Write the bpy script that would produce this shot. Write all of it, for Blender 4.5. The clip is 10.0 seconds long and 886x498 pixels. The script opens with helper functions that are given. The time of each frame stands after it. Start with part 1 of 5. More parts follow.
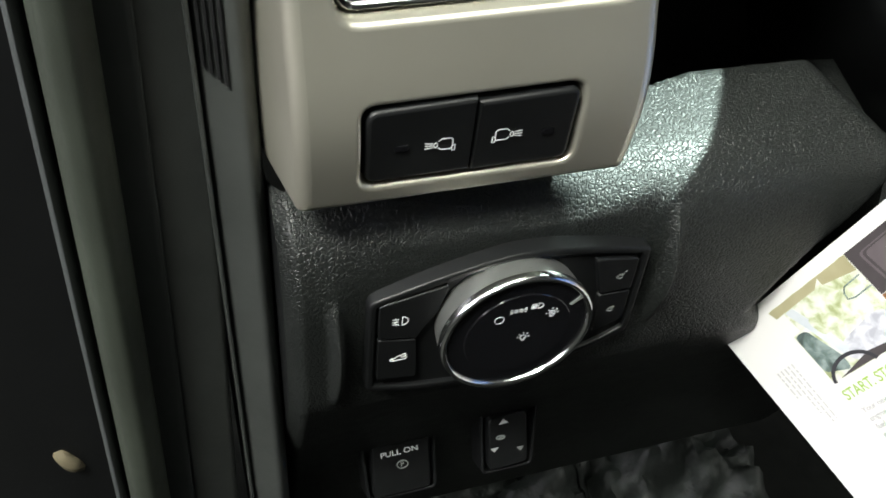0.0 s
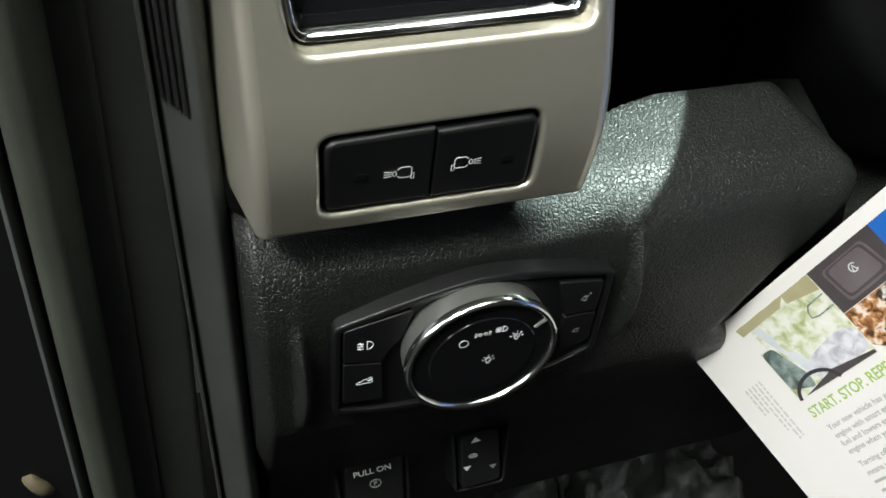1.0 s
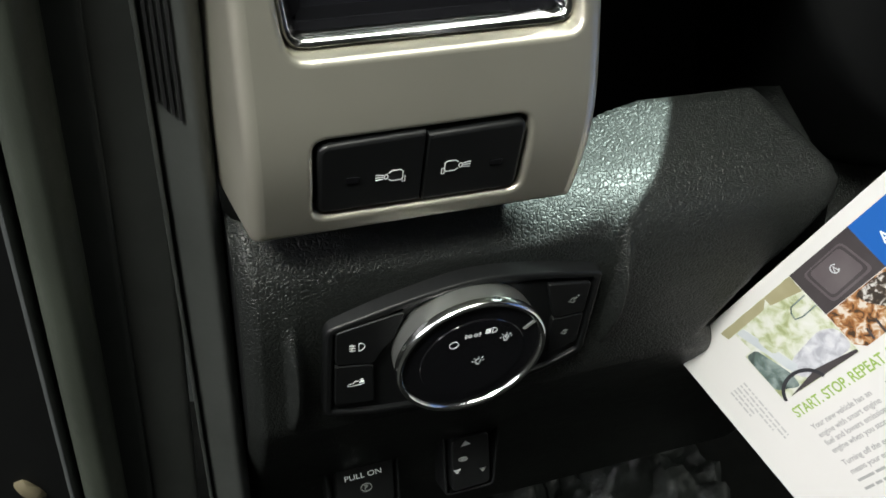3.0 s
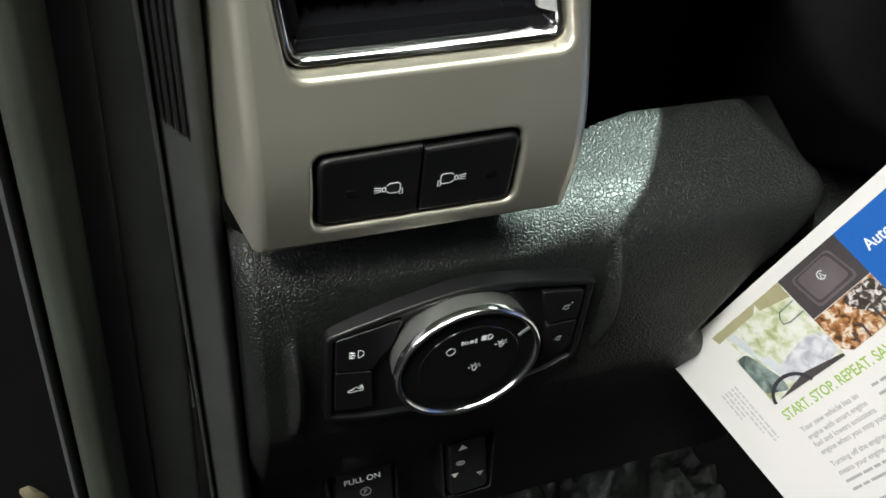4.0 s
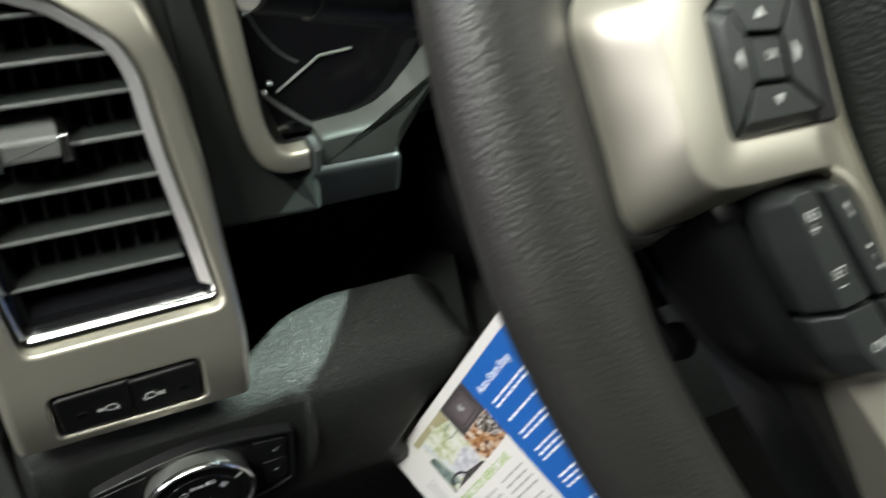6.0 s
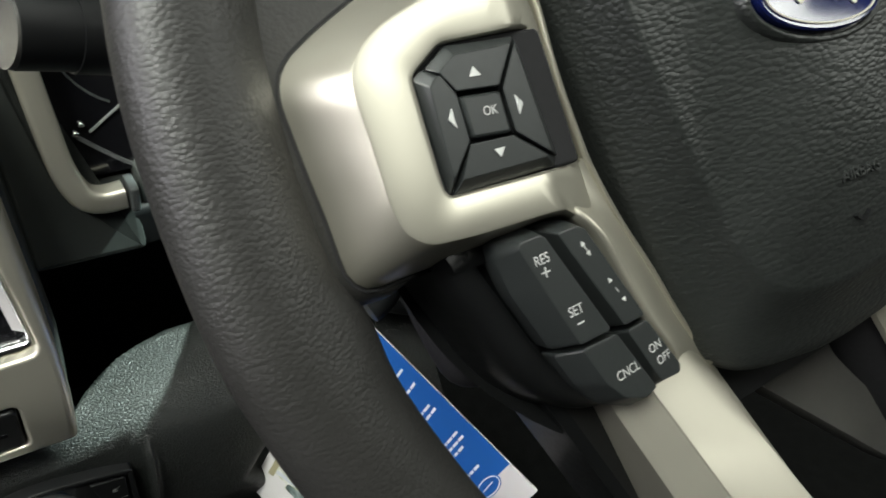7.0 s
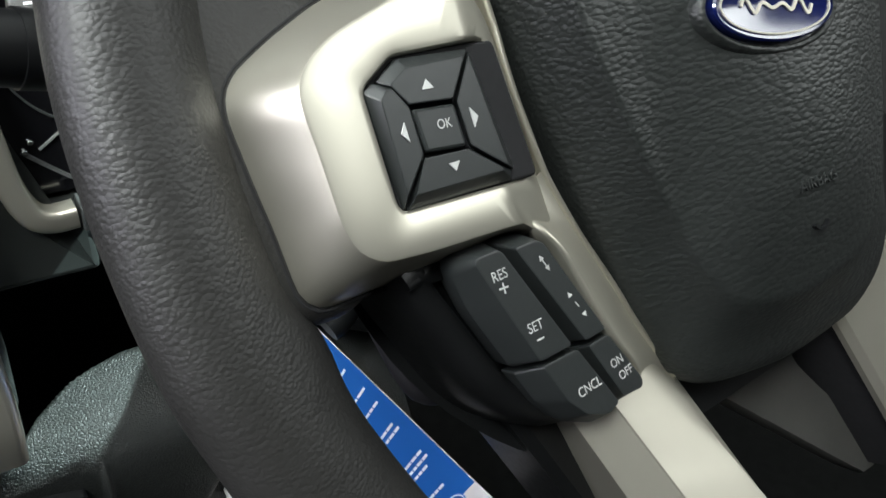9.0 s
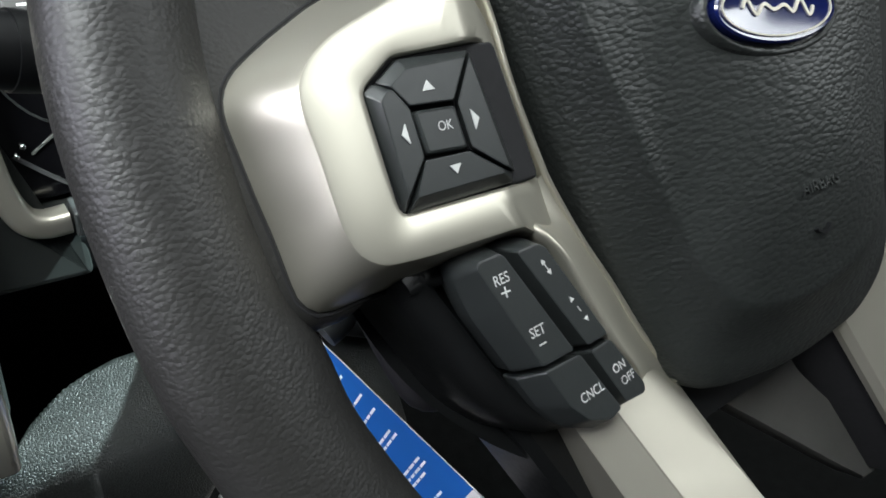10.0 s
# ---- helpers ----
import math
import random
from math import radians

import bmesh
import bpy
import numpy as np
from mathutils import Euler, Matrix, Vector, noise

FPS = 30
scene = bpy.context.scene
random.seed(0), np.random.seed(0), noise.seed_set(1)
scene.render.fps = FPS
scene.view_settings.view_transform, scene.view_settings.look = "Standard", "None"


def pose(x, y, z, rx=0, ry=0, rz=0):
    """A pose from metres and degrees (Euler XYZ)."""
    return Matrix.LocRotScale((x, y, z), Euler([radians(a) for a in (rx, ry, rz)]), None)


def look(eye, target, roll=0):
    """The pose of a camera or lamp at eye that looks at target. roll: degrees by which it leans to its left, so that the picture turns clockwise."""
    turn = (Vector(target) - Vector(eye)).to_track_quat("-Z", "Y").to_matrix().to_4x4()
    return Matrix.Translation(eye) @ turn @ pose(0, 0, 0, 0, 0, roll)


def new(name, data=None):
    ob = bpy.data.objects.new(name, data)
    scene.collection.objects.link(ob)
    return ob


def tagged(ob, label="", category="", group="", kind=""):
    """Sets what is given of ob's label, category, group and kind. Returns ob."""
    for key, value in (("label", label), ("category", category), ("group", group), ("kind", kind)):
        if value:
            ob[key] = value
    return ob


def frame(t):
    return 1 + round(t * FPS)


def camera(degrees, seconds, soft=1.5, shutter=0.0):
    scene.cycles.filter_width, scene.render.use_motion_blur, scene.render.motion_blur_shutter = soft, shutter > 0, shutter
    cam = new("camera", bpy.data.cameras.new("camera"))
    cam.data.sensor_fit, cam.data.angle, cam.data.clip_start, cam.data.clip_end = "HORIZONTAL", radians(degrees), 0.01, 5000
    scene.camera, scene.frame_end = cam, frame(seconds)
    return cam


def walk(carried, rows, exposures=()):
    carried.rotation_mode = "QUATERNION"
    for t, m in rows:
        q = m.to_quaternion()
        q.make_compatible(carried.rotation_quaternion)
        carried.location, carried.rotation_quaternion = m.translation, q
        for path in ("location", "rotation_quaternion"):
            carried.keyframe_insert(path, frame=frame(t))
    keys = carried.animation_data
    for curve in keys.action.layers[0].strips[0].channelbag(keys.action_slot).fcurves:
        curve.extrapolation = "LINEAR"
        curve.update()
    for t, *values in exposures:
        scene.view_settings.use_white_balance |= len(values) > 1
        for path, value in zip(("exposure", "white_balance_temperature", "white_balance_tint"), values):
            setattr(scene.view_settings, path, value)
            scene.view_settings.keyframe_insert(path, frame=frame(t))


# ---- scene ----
cam = camera(54.5, 10.0, soft=1.6, shutter=0.5)
# the dash frame (x right, y ahead, z up along the dash face) leans 16 degrees against the level world
HINGE = Vector((0.0, 0.17, 1.35))
LEVEL = Matrix.Translation(HINGE) @ pose(0, 0, 0, 16.0, 0, 0) @ Matrix.Translation(-HINGE)
PATH = [
    (0, (0.0001, 0.0000, 1.5000), (0.1333, 0.3388, 1.1572), 6.28),
    (0.5, (0.0036, 0.0006, 1.5041), (0.1418, 0.3390, 1.1630), 6.58),
    (1, (0.0074, 0.0003, 1.5054), (0.1479, 0.3398, 1.1663), 6.61),
    (1.5, (0.0025, 0.0010, 1.5039), (0.1447, 0.3413, 1.1663), 6.67),
    (2, (0.0036, -0.0015, 1.5049), (0.1481, 0.3395, 1.1690), 6.88),
    (2.5, (0.0051, -0.0031, 1.5070), (0.1510, 0.3382, 1.1720), 6.94),
    (3, (0.0050, -0.0042, 1.5065), (0.1532, 0.3373, 1.1727), 7.05),
    (4.5, (0.0025, -0.0124, 1.5170), (0.1536, 0.3302, 1.1857), 6.81),
    (5, (0.0095, -0.0253, 1.5312), (0.1623, 0.3164, 1.1996), 6.29),
    (5.5, (0.0323, -0.0593, 1.5964), (0.1949, 0.2770, 1.2640), 4.19),
    (5.7, (0.0412, -0.0671, 1.6312), (0.2169, 0.2608, 1.2971), 5.16),
    (6, (0.0676, -0.0786, 1.6560), (0.2547, 0.2499, 1.3287), 6.73),
    (6.2, (0.0784, -0.0829, 1.6669), (0.2794, 0.2366, 1.3390), 7.16),
    (7.3, (0.1088, -0.0948, 1.6740), (0.3396, 0.2109, 1.3526), 8.77),
    (7.5, (0.1091, -0.0935, 1.6730), (0.3421, 0.2115, 1.3525), 8.78),
    (8, (0.1070, -0.0968, 1.6740), (0.3448, 0.2065, 1.3554), 9.03),
    (8.5, (0.1103, -0.0957, 1.6730), (0.3526, 0.2063, 1.3566), 9.29),
    (9, (0.1100, -0.0926, 1.6715), (0.3547, 0.2095, 1.3571), 9.32),
    (9.5, (0.1104, -0.0953, 1.6731), (0.3582, 0.2059, 1.3601), 9.46),
    (10, (0.1099, -0.0901, 1.6689), (0.3588, 0.2120, 1.3577), 9.50),
]
walk(cam, [(t, LEVEL @ look(eye, target, roll)) for t, eye, target, roll in PATH], exposures=[(0.0, 0.80, 6500, 10), (0.5, 0.50, 6500, 10), (1.2, 0.34, 6500, 10), (5.0, 0.26, 6550, 10), (7.0, 0.02, 6500, 10), (10.0, 0.0, 6050, 14)])

# ---- world and lamps ----
world = bpy.data.worlds.new("hall_world")
world.use_nodes = True
world.node_tree.nodes["Background"].inputs[0].default_value = (0.75, 0.80, 0.74, 1)
world.node_tree.nodes["Background"].inputs[1].default_value = 0.011
scene.world = world


def area_lamp(name, at, target, size_x, size_y, watts, colour, spread=180):
    data = bpy.data.lights.new(name, "AREA")
    data.shape, data.size, data.size_y, data.energy, data.color = "RECTANGLE", size_x, size_y, watts, colour
    data.spread = radians(spread)
    ob = new(name, data)
    ob.matrix_world = look(at, target)
    return ob


area_lamp("hall_light_door_side", (-1.95, -0.14, 2.50), (0.10, 0.1, 2.02), 2.2, 1.3, 12.5, (0.97, 0.95, 1.0), 62)
area_lamp("hall_light_behind", (-0.95, -0.95, 3.00), (0.03, 0.14, 1.52), 0.9, 0.5, 4.9, (0.97, 1.0, 0.92), 40)
area_lamp("hall_light_overhead", (0.35, -0.45, 3.00), (0.18, 0.12, 1.50), 0.6, 0.5, 9.0, (0.96, 1.0, 0.90))
area_lamp("hall_light_windscreen", (0.32, 0.22, 3.00), (0.30, 0.05, 1.55), 0.7, 0.4, 9, (0.94, 1.0, 0.92))
area_lamp("hall_light_rear", (0.20, -0.95, 4.20), (0.20, 0.10, 1.60), 2.2, 0.9, 36.0, (0.96, 1.0, 0.92))
area_lamp("hall_light_passenger_side", (2.40, -0.90, 2.50), (0.38, 0.10, 1.60), 0.9, 0.7, 2.0, (0.97, 1.0, 0.92), 60)


def ledge_patch_spot():
    """An added, unseen spot beyond the passenger side; its narrow cone, fitted to the ledge's lit patch, passes over
    the column.
    """
    data = bpy.data.lights.new("added_ledge_spot", "SPOT")
    # cone edge stands in for the shadow edge round the patch
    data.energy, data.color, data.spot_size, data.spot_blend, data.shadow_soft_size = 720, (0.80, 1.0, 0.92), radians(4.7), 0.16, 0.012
    ob = new("added_ledge_spot", data)
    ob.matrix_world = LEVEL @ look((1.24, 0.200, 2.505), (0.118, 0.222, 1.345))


ledge_patch_spot()

# ---- materials ----
def material(name, colour, rough=0.5, metal=0.0, vary=0.12, vary_scale=60.0, bump=0.0, bump_scale=800.0, kind="noise",
             coat=0.0, specular=0.5, rough_vary=0.08, stretch=(1, 1, 1), bump_size=0.0006, groove=0.2):
    mat = bpy.data.materials.new(name)
    mat.use_nodes = True
    nodes, links = mat.node_tree.nodes, mat.node_tree.links
    bsdf = nodes["Principled BSDF"]
    bsdf.inputs["Metallic"].default_value = metal
    bsdf.inputs["Coat Weight"].default_value = coat
    bsdf.inputs["Coat Roughness"].default_value = 0.08
    bsdf.inputs["Specular IOR Level"].default_value = specular
    coord = nodes.new("ShaderNodeTexCoord")
    big = nodes.new("ShaderNodeTexNoise")
    big.inputs["Scale"].default_value, big.inputs["Detail"].default_value = vary_scale, 5
    links.new(coord.outputs["Object"], big.inputs["Vector"])
    ramp = nodes.new("ShaderNodeMapRange")
    ramp.inputs["From Min"].default_value, ramp.inputs["From Max"].default_value = 0.3, 0.7
    ramp.inputs["To Min"].default_value, ramp.inputs["To Max"].default_value = 1 - vary, 1 + vary
    links.new(big.outputs["Fac"], ramp.inputs["Value"])
    mul = nodes.new("ShaderNodeVectorMath")
    mul.operation = "SCALE"
    mul.inputs[0].default_value = colour
    links.new(ramp.outputs["Result"], mul.inputs["Scale"])
    links.new(mul.outputs["Vector"], bsdf.inputs["Base Color"])
    fine = nodes.new("ShaderNodeTexNoise")
    fine.inputs["Scale"].default_value, fine.inputs["Detail"].default_value = vary_scale * 7, 3
    links.new(coord.outputs["Object"], fine.inputs["Vector"])
    rr = nodes.new("ShaderNodeMapRange")
    rr.inputs["To Min"].default_value, rr.inputs["To Max"].default_value = max(0.02, rough - rough_vary), rough + rough_vary
    links.new(fine.outputs["Fac"], rr.inputs["Value"])
    links.new(rr.outputs["Result"], bsdf.inputs["Roughness"])
    if bump:
        mapping = nodes.new("ShaderNodeMapping")
        mapping.inputs["Scale"].default_value = stretch
        links.new(coord.outputs["Object"], mapping.inputs["Vector"])
        if kind == "leather":
            warp = nodes.new("ShaderNodeTexNoise")
            warp.inputs["Scale"].default_value, warp.inputs["Detail"].default_value = bump_scale * 0.8, 2
            links.new(mapping.outputs["Vector"], warp.inputs["Vector"])
            mix = nodes.new("ShaderNodeMix")
            mix.data_type, mix.blend_type = "RGBA", "LINEAR_LIGHT"
            mix.inputs["Factor"].default_value = 0.85 / bump_scale
            links.new(mapping.outputs["Vector"], mix.inputs["A"])
            links.new(warp.outputs["Color"], mix.inputs["B"])
            cells = nodes.new("ShaderNodeTexVoronoi")
            cells.feature = "DISTANCE_TO_EDGE"
            cells.inputs["Scale"].default_value = bump_scale
            links.new(mix.outputs["Result"], cells.inputs["Vector"])
            soft = nodes.new("ShaderNodeMapRange")
            soft.interpolation_type = "SMOOTHSTEP"
            soft.inputs["From Max"].default_value = groove
            links.new(cells.outputs["Distance"], soft.inputs["Value"])
            swell = nodes.new("ShaderNodeTexNoise")
            swell.inputs["Scale"].default_value = bump_scale * 0.35
            links.new(mapping.outputs["Vector"], swell.inputs["Vector"])
            add = nodes.new("ShaderNodeMath")
            add.operation = "MULTIPLY_ADD"
            add.inputs[1].default_value = 0.7
            links.new(swell.outputs["Fac"], add.inputs[0])
            links.new(soft.outputs["Result"], add.inputs[2])
            height = add.outputs["Value"]
        elif kind == "pebble":
            warp = nodes.new("ShaderNodeTexNoise")
            warp.inputs["Scale"].default_value, warp.inputs["Detail"].default_value = bump_scale * 0.55, 2
            links.new(mapping.outputs["Vector"], warp.inputs["Vector"])
            mix = nodes.new("ShaderNodeMix")
            mix.data_type, mix.blend_type = "RGBA", "LINEAR_LIGHT"
            mix.inputs["Factor"].default_value = 0.35 / bump_scale
            links.new(mapping.outputs["Vector"], mix.inputs["A"])
            links.new(warp.outputs["Color"], mix.inputs["B"])
            cells = nodes.new("ShaderNodeTexVoronoi")
            cells.feature = "SMOOTH_F1"
            cells.inputs["Smoothness"].default_value = groove
            cells.inputs["Scale"].default_value = bump_scale
            links.new(mix.outputs["Result"], cells.inputs["Vector"])
            swell = nodes.new("ShaderNodeTexNoise")
            swell.inputs["Scale"].default_value, swell.inputs["Detail"].default_value = bump_scale * 0.22, 2
            links.new(mapping.outputs["Vector"], swell.inputs["Vector"])
            add = nodes.new("ShaderNodeMath")
            add.operation = "MULTIPLY_ADD"
            add.inputs[1].default_value = 0.15
            flip = nodes.new("ShaderNodeMath")
            flip.operation = "SUBTRACT"
            flip.inputs[0].default_value = 1.0
            links.new(cells.outputs["Distance"], flip.inputs[1])
            links.new(swell.outputs["Fac"], add.inputs[0])
            links.new(flip.outputs["Value"], add.inputs[2])
            height = add.outputs["Value"]
        else:
            grain = nodes.new("ShaderNodeTexNoise")
            grain.inputs["Scale"].default_value, grain.inputs["Detail"].default_value = bump_scale, 3
            links.new(mapping.outputs["Vector"], grain.inputs["Vector"])
            height = grain.outputs["Fac"]
        node = nodes.new("ShaderNodeBump")
        node.inputs["Strength"].default_value, node.inputs["Distance"].default_value = bump, bump_size
        links.new(height, node.inputs["Height"])
        links.new(node.outputs["Normal"], bsdf.inputs["Normal"])
    return mat


M = {
    "dash_leather": material("grained dark dash skin", (0.0078, 0.0090, 0.0082), 0.45, bump=0.52, bump_scale=640, kind="leather", vary_scale=25, bump_size=0.0005, groove=0.20, specular=0.38),
    "wheel_leather": material("wheel leather", (0.0165, 0.0160, 0.0150), 0.50, bump=0.30, bump_scale=900, kind="pebble", vary_scale=30, stretch=(0.85, 1.12, 1.0), bump_size=0.0005, groove=0.12, specular=0.52),
    "cover_grain": material("airbag cover grain", (0.0125, 0.0142, 0.0132), 0.46, bump=0.50, bump_scale=560, kind="pebble", vary_scale=30, stretch=(0.62, 1.30, 1.0), specular=0.42, bump_size=0.0006, groove=0.12),
    "silver": material("satin warm silver paint", (0.560, 0.536, 0.455), 0.39, metal=0.86, vary=0.05, vary_scale=20, bump=0.05, bump_scale=3000, rough_vary=0.03, bump_size=0.0001),
    # highlight along the slat fronts put into the colour
    "slat_edge": material("slat edge highlight grey", (0.120, 0.125, 0.125), 0.36, metal=0.3, vary=0.08),
    "chrome": material("chrome", (0.80, 0.81, 0.80), 0.12, metal=1.0, vary=0.02, rough_vary=0.02),
    "ring_chrome": material("satin chrome", (0.80, 0.81, 0.80), 0.17, metal=1.0, vary=0.02, rough_vary=0.03),
    "knob_side": material("brushed knob side", (0.46, 0.47, 0.45), 0.30, metal=0.9, vary=0.06, vary_scale=90, rough_vary=0.05),
    "gloss_black": material("gloss black plastic", (0.005, 0.005, 0.006), 0.12, coat=0.2, vary=0.1, rough_vary=0.03),
    "black_plastic": material("black plastic", (0.005, 0.0053, 0.0056), 0.40, specular=0.28, vary=0.15, bump=0.15, bump_scale=2500, bump_size=0.0001),
    "key_plastic": material("key plastic", (0.019, 0.0215, 0.0215), 0.40, specular=0.45, vary=0.08, bump=0.12, bump_scale=2500, bump_size=0.0001),
    "deep_black": material("matt black", (0.013, 0.013, 0.014), 0.75, specular=0.2),
    "trim_grey": material("dark grey trim plastic", (0.042, 0.046, 0.046), 0.50, vary=0.12, bump=0.25, bump_scale=1500, bump_size=0.0002),
    "pillar_grey": material("grey pillar plastic", (0.046, 0.049, 0.047), 0.46, vary=0.12, bump=0.25, bump_scale=1500, bump_size=0.0002),
    "grey_facet": material("mid grey plastic", (0.044, 0.043, 0.040), 0.45, vary=0.08),
    "rubber": material("door seal rubber", (0.029, 0.034, 0.026), 0.52, vary=0.18, vary_scale=35, bump=0.3, bump_scale=1200, bump_size=0.0002),
    "paper": material("coated white card", (0.60, 0.585, 0.575), 0.38, vary=0.02, vary_scale=15, rough_vary=0.05),
    "blue": material("blue print", (0.014, 0.098, 0.36), 0.36, vary=0.04, vary_scale=15, rough_vary=0.05),
    "white_ink": material("white print", (0.70, 0.74, 0.80), 0.45, vary=0.04),
    "grey_ink": material("grey print", (0.30, 0.30, 0.30), 0.5, vary=0.05),
    "pale_ink": material("pale grey print", (0.40, 0.40, 0.40), 0.5, vary=0.05),
    "green_ink": material("green print", (0.25, 0.38, 0.08), 0.45, vary=0.05),
    "black_ink": material("black print", (0.03, 0.03, 0.035), 0.45, vary=0.05),
    "icon": material("white icon paint", (0.78, 0.80, 0.80), 0.5, vary=0.04),
    "icon_grey": material("grey icon paint", (0.45, 0.46, 0.45), 0.5, vary=0.06),
    "grip_grey": material("grey grip plastic", (0.095, 0.097, 0.095), 0.40, vary=0.08, bump=0.2, bump_scale=1500, bump_size=0.0002),
    "frame_satin": material("pale satin metal", (0.66, 0.65, 0.67), 0.40, metal=0.75, vary=0.04),
    "step_light": material("grey green step plastic", (0.062, 0.069, 0.064), 0.42, vary=0.12, bump=0.2, bump_scale=1500, bump_size=0.0002),
    "step_plastic": material("dark step plastic", (0.014, 0.016, 0.015), 0.45, vary=0.12, bump=0.2, bump_scale=1500, bump_size=0.0002),
    # darker grey for the fainter marks
    "icon_dim": material("dim grey icon paint", (0.16, 0.17, 0.16), 0.5, vary=0.1),
    "emblem_blue": material("emblem blue enamel", (0.004, 0.007, 0.045), 0.12, coat=0.5, vary=0.1),
    "string": material("grey elastic cord", (0.42, 0.43, 0.40), 0.6, vary=0.1, bump=0.5, bump_scale=2000, bump_size=0.0002),
    "beige": material("beige plastic clip", (0.13, 0.11, 0.07), 0.5, vary=0.2),
    "carpet": material("dark carpet", (0.005, 0.0053, 0.005), 0.95, specular=0.1, vary=0.3, bump=1.0, bump_scale=900),
    "wrap": material("clear wrap", (0.006, 0.0085, 0.0070), 0.55, vary=0.5, vary_scale=40, bump=0.8, bump_scale=45, bump_size=0.005, specular=0.5),
    "hall_wall": material("hall wall paint", (0.26, 0.265, 0.25), 0.8, vary=0.05, vary_scale=2),
    "hall_floor": material("hall floor", (0.15, 0.15, 0.145), 0.4, vary=0.1, vary_scale=3),
}




def photo_print(name, stops, scale, detail=6, distort=0.0):
    """Printed picture areas: blotches that run through several ink colours."""
    mat = bpy.data.materials.new(name)
    mat.use_nodes = True
    nodes, links = mat.node_tree.nodes, mat.node_tree.links
    bsdf = nodes["Principled BSDF"]
    bsdf.inputs["Roughness"].default_value = 0.40
    coord, blot, ramp = nodes.new("ShaderNodeTexCoord"), nodes.new("ShaderNodeTexNoise"), nodes.new("ShaderNodeValToRGB")
    blot.inputs["Scale"].default_value, blot.inputs["Detail"].default_value, blot.inputs["Distortion"].default_value = scale, detail, distort
    links.new(coord.outputs["Object"], blot.inputs["Vector"])
    links.new(blot.outputs["Fac"], ramp.inputs["Fac"])
    while len(ramp.color_ramp.elements) < len(stops):
        ramp.color_ramp.elements.new(0.5)
    for element, (at, colour) in zip(ramp.color_ramp.elements, stops):
        element.position, element.color = at, (*colour, 1)
    links.new(ramp.outputs["Color"], bsdf.inputs["Base Color"])
    return mat


M["photo_sky"] = photo_print("pale foliage print", ((0.34, (0.28, 0.31, 0.15)), (0.45, (0.44, 0.47, 0.32)), (0.55, (0.56, 0.57, 0.50)), (0.68, (0.60, 0.60, 0.57))), 190, 4, 0.4)
M["photo_dark"] = photo_print("dark purple print", ((0.3, (0.040, 0.033, 0.036)), (0.7, (0.062, 0.054, 0.056))), 60, 3)
M["photo_button"] = photo_print("purple grey print", ((0.3, (0.085, 0.070, 0.076)), (0.7, (0.125, 0.108, 0.112))), 60, 3)
M["photo_tree"] = photo_print("autumn leaf print", ((0.36, (0.045, 0.028, 0.018)), (0.45, (0.26, 0.105, 0.035)), (0.54, (0.42, 0.24, 0.12)), (0.62, (0.58, 0.52, 0.46))), 330, 5, 0.8)
M["photo_wood"] = photo_print("dark branch print", ((0.40, (0.030, 0.024, 0.020)), (0.50, (0.075, 0.055, 0.042)), (0.58, (0.50, 0.48, 0.46)), (0.66, (0.58, 0.57, 0.56))), 420, 5, 0.8)
M["photo_roof"] = photo_print("tan lining print", ((0.3, (0.26, 0.235, 0.13)), (0.7, (0.36, 0.33, 0.21))), 50, 3)
M["photo_car"] = photo_print("dark teal print", ((0.35, (0.045, 0.060, 0.055)), (0.5, (0.11, 0.15, 0.14)), (0.65, (0.24, 0.29, 0.28))), 160, 4, 0.5)
M["photo_road"] = photo_print("pale lilac print", ((0.35, (0.34, 0.34, 0.38)), (0.55, (0.50, 0.50, 0.54)), (0.7, (0.58, 0.58, 0.60))), 240, 4, 0.5)
M["photo_pillar"] = photo_print("pale blue grey print", ((0.3, (0.42, 0.45, 0.49)), (0.7, (0.54, 0.56, 0.58))), 90, 3)

# ---- frames of the place ----
DASH = LEVEL @ Matrix(((1, 0, 0, 0), (0, 0, -1, 0), (0, 1, 0, 0), (0, 0, 0, 1)))   # local x right, y up, z towards the driver (minus depth)
LEAN = radians(39)
COLUMN = LEVEL @ Matrix(((1, 0, 0, 0.35), (0, math.sin(LEAN), -math.cos(LEAN), 0.06), (0, math.cos(LEAN), math.sin(LEAN), 1.565), (0, 0, 0, 1)))
WHEEL = LEVEL @ Matrix(((0.9988, -0.0343, -0.0337, 0.3315), (-0.0050, 0.6221, -0.7829, 0.0560), (0.0478, 0.7822, 0.6212, 1.5698), (0, 0, 0, 1)))


def leaning(z):
    """How far the dash face leans back at a height above the mirror lamp buttons."""
    d = z - 1.376
    return 0.0 if d < -0.010 else 0.27 * ((d + 0.010) ** 2 / 0.048 if d < 0.014 else d - 0.002)


def rolled(bm):
    """Leaned, and rolled back further towards the top of the dash."""
    for v in bm.verts:
        v.co.z -= leaning(v.co.y) + roll_back(v.co.y)
    return bm


def roll_back(z):
    return 13.0 * max(0.0, z - 1.504) ** 2


def turned_under(bm):
    """The lower half of the vent surround, and what sits in it, turns away from the light."""
    for v in bm.verts:
        v.co.z -= 3.6 * max(0.0, 1.378 - v.co.y) ** 2
    return bm


def leaned(bm):
    for v in bm.verts:
        v.co.z -= leaning(v.co.y)
    return bm


def thing(name, frame_of, label, category, group="", kind=""):
    ob = new(name)
    ob.empty_display_size = 0.02
    ob.matrix_world = frame_of
    return tagged(ob, label, category, group, kind)


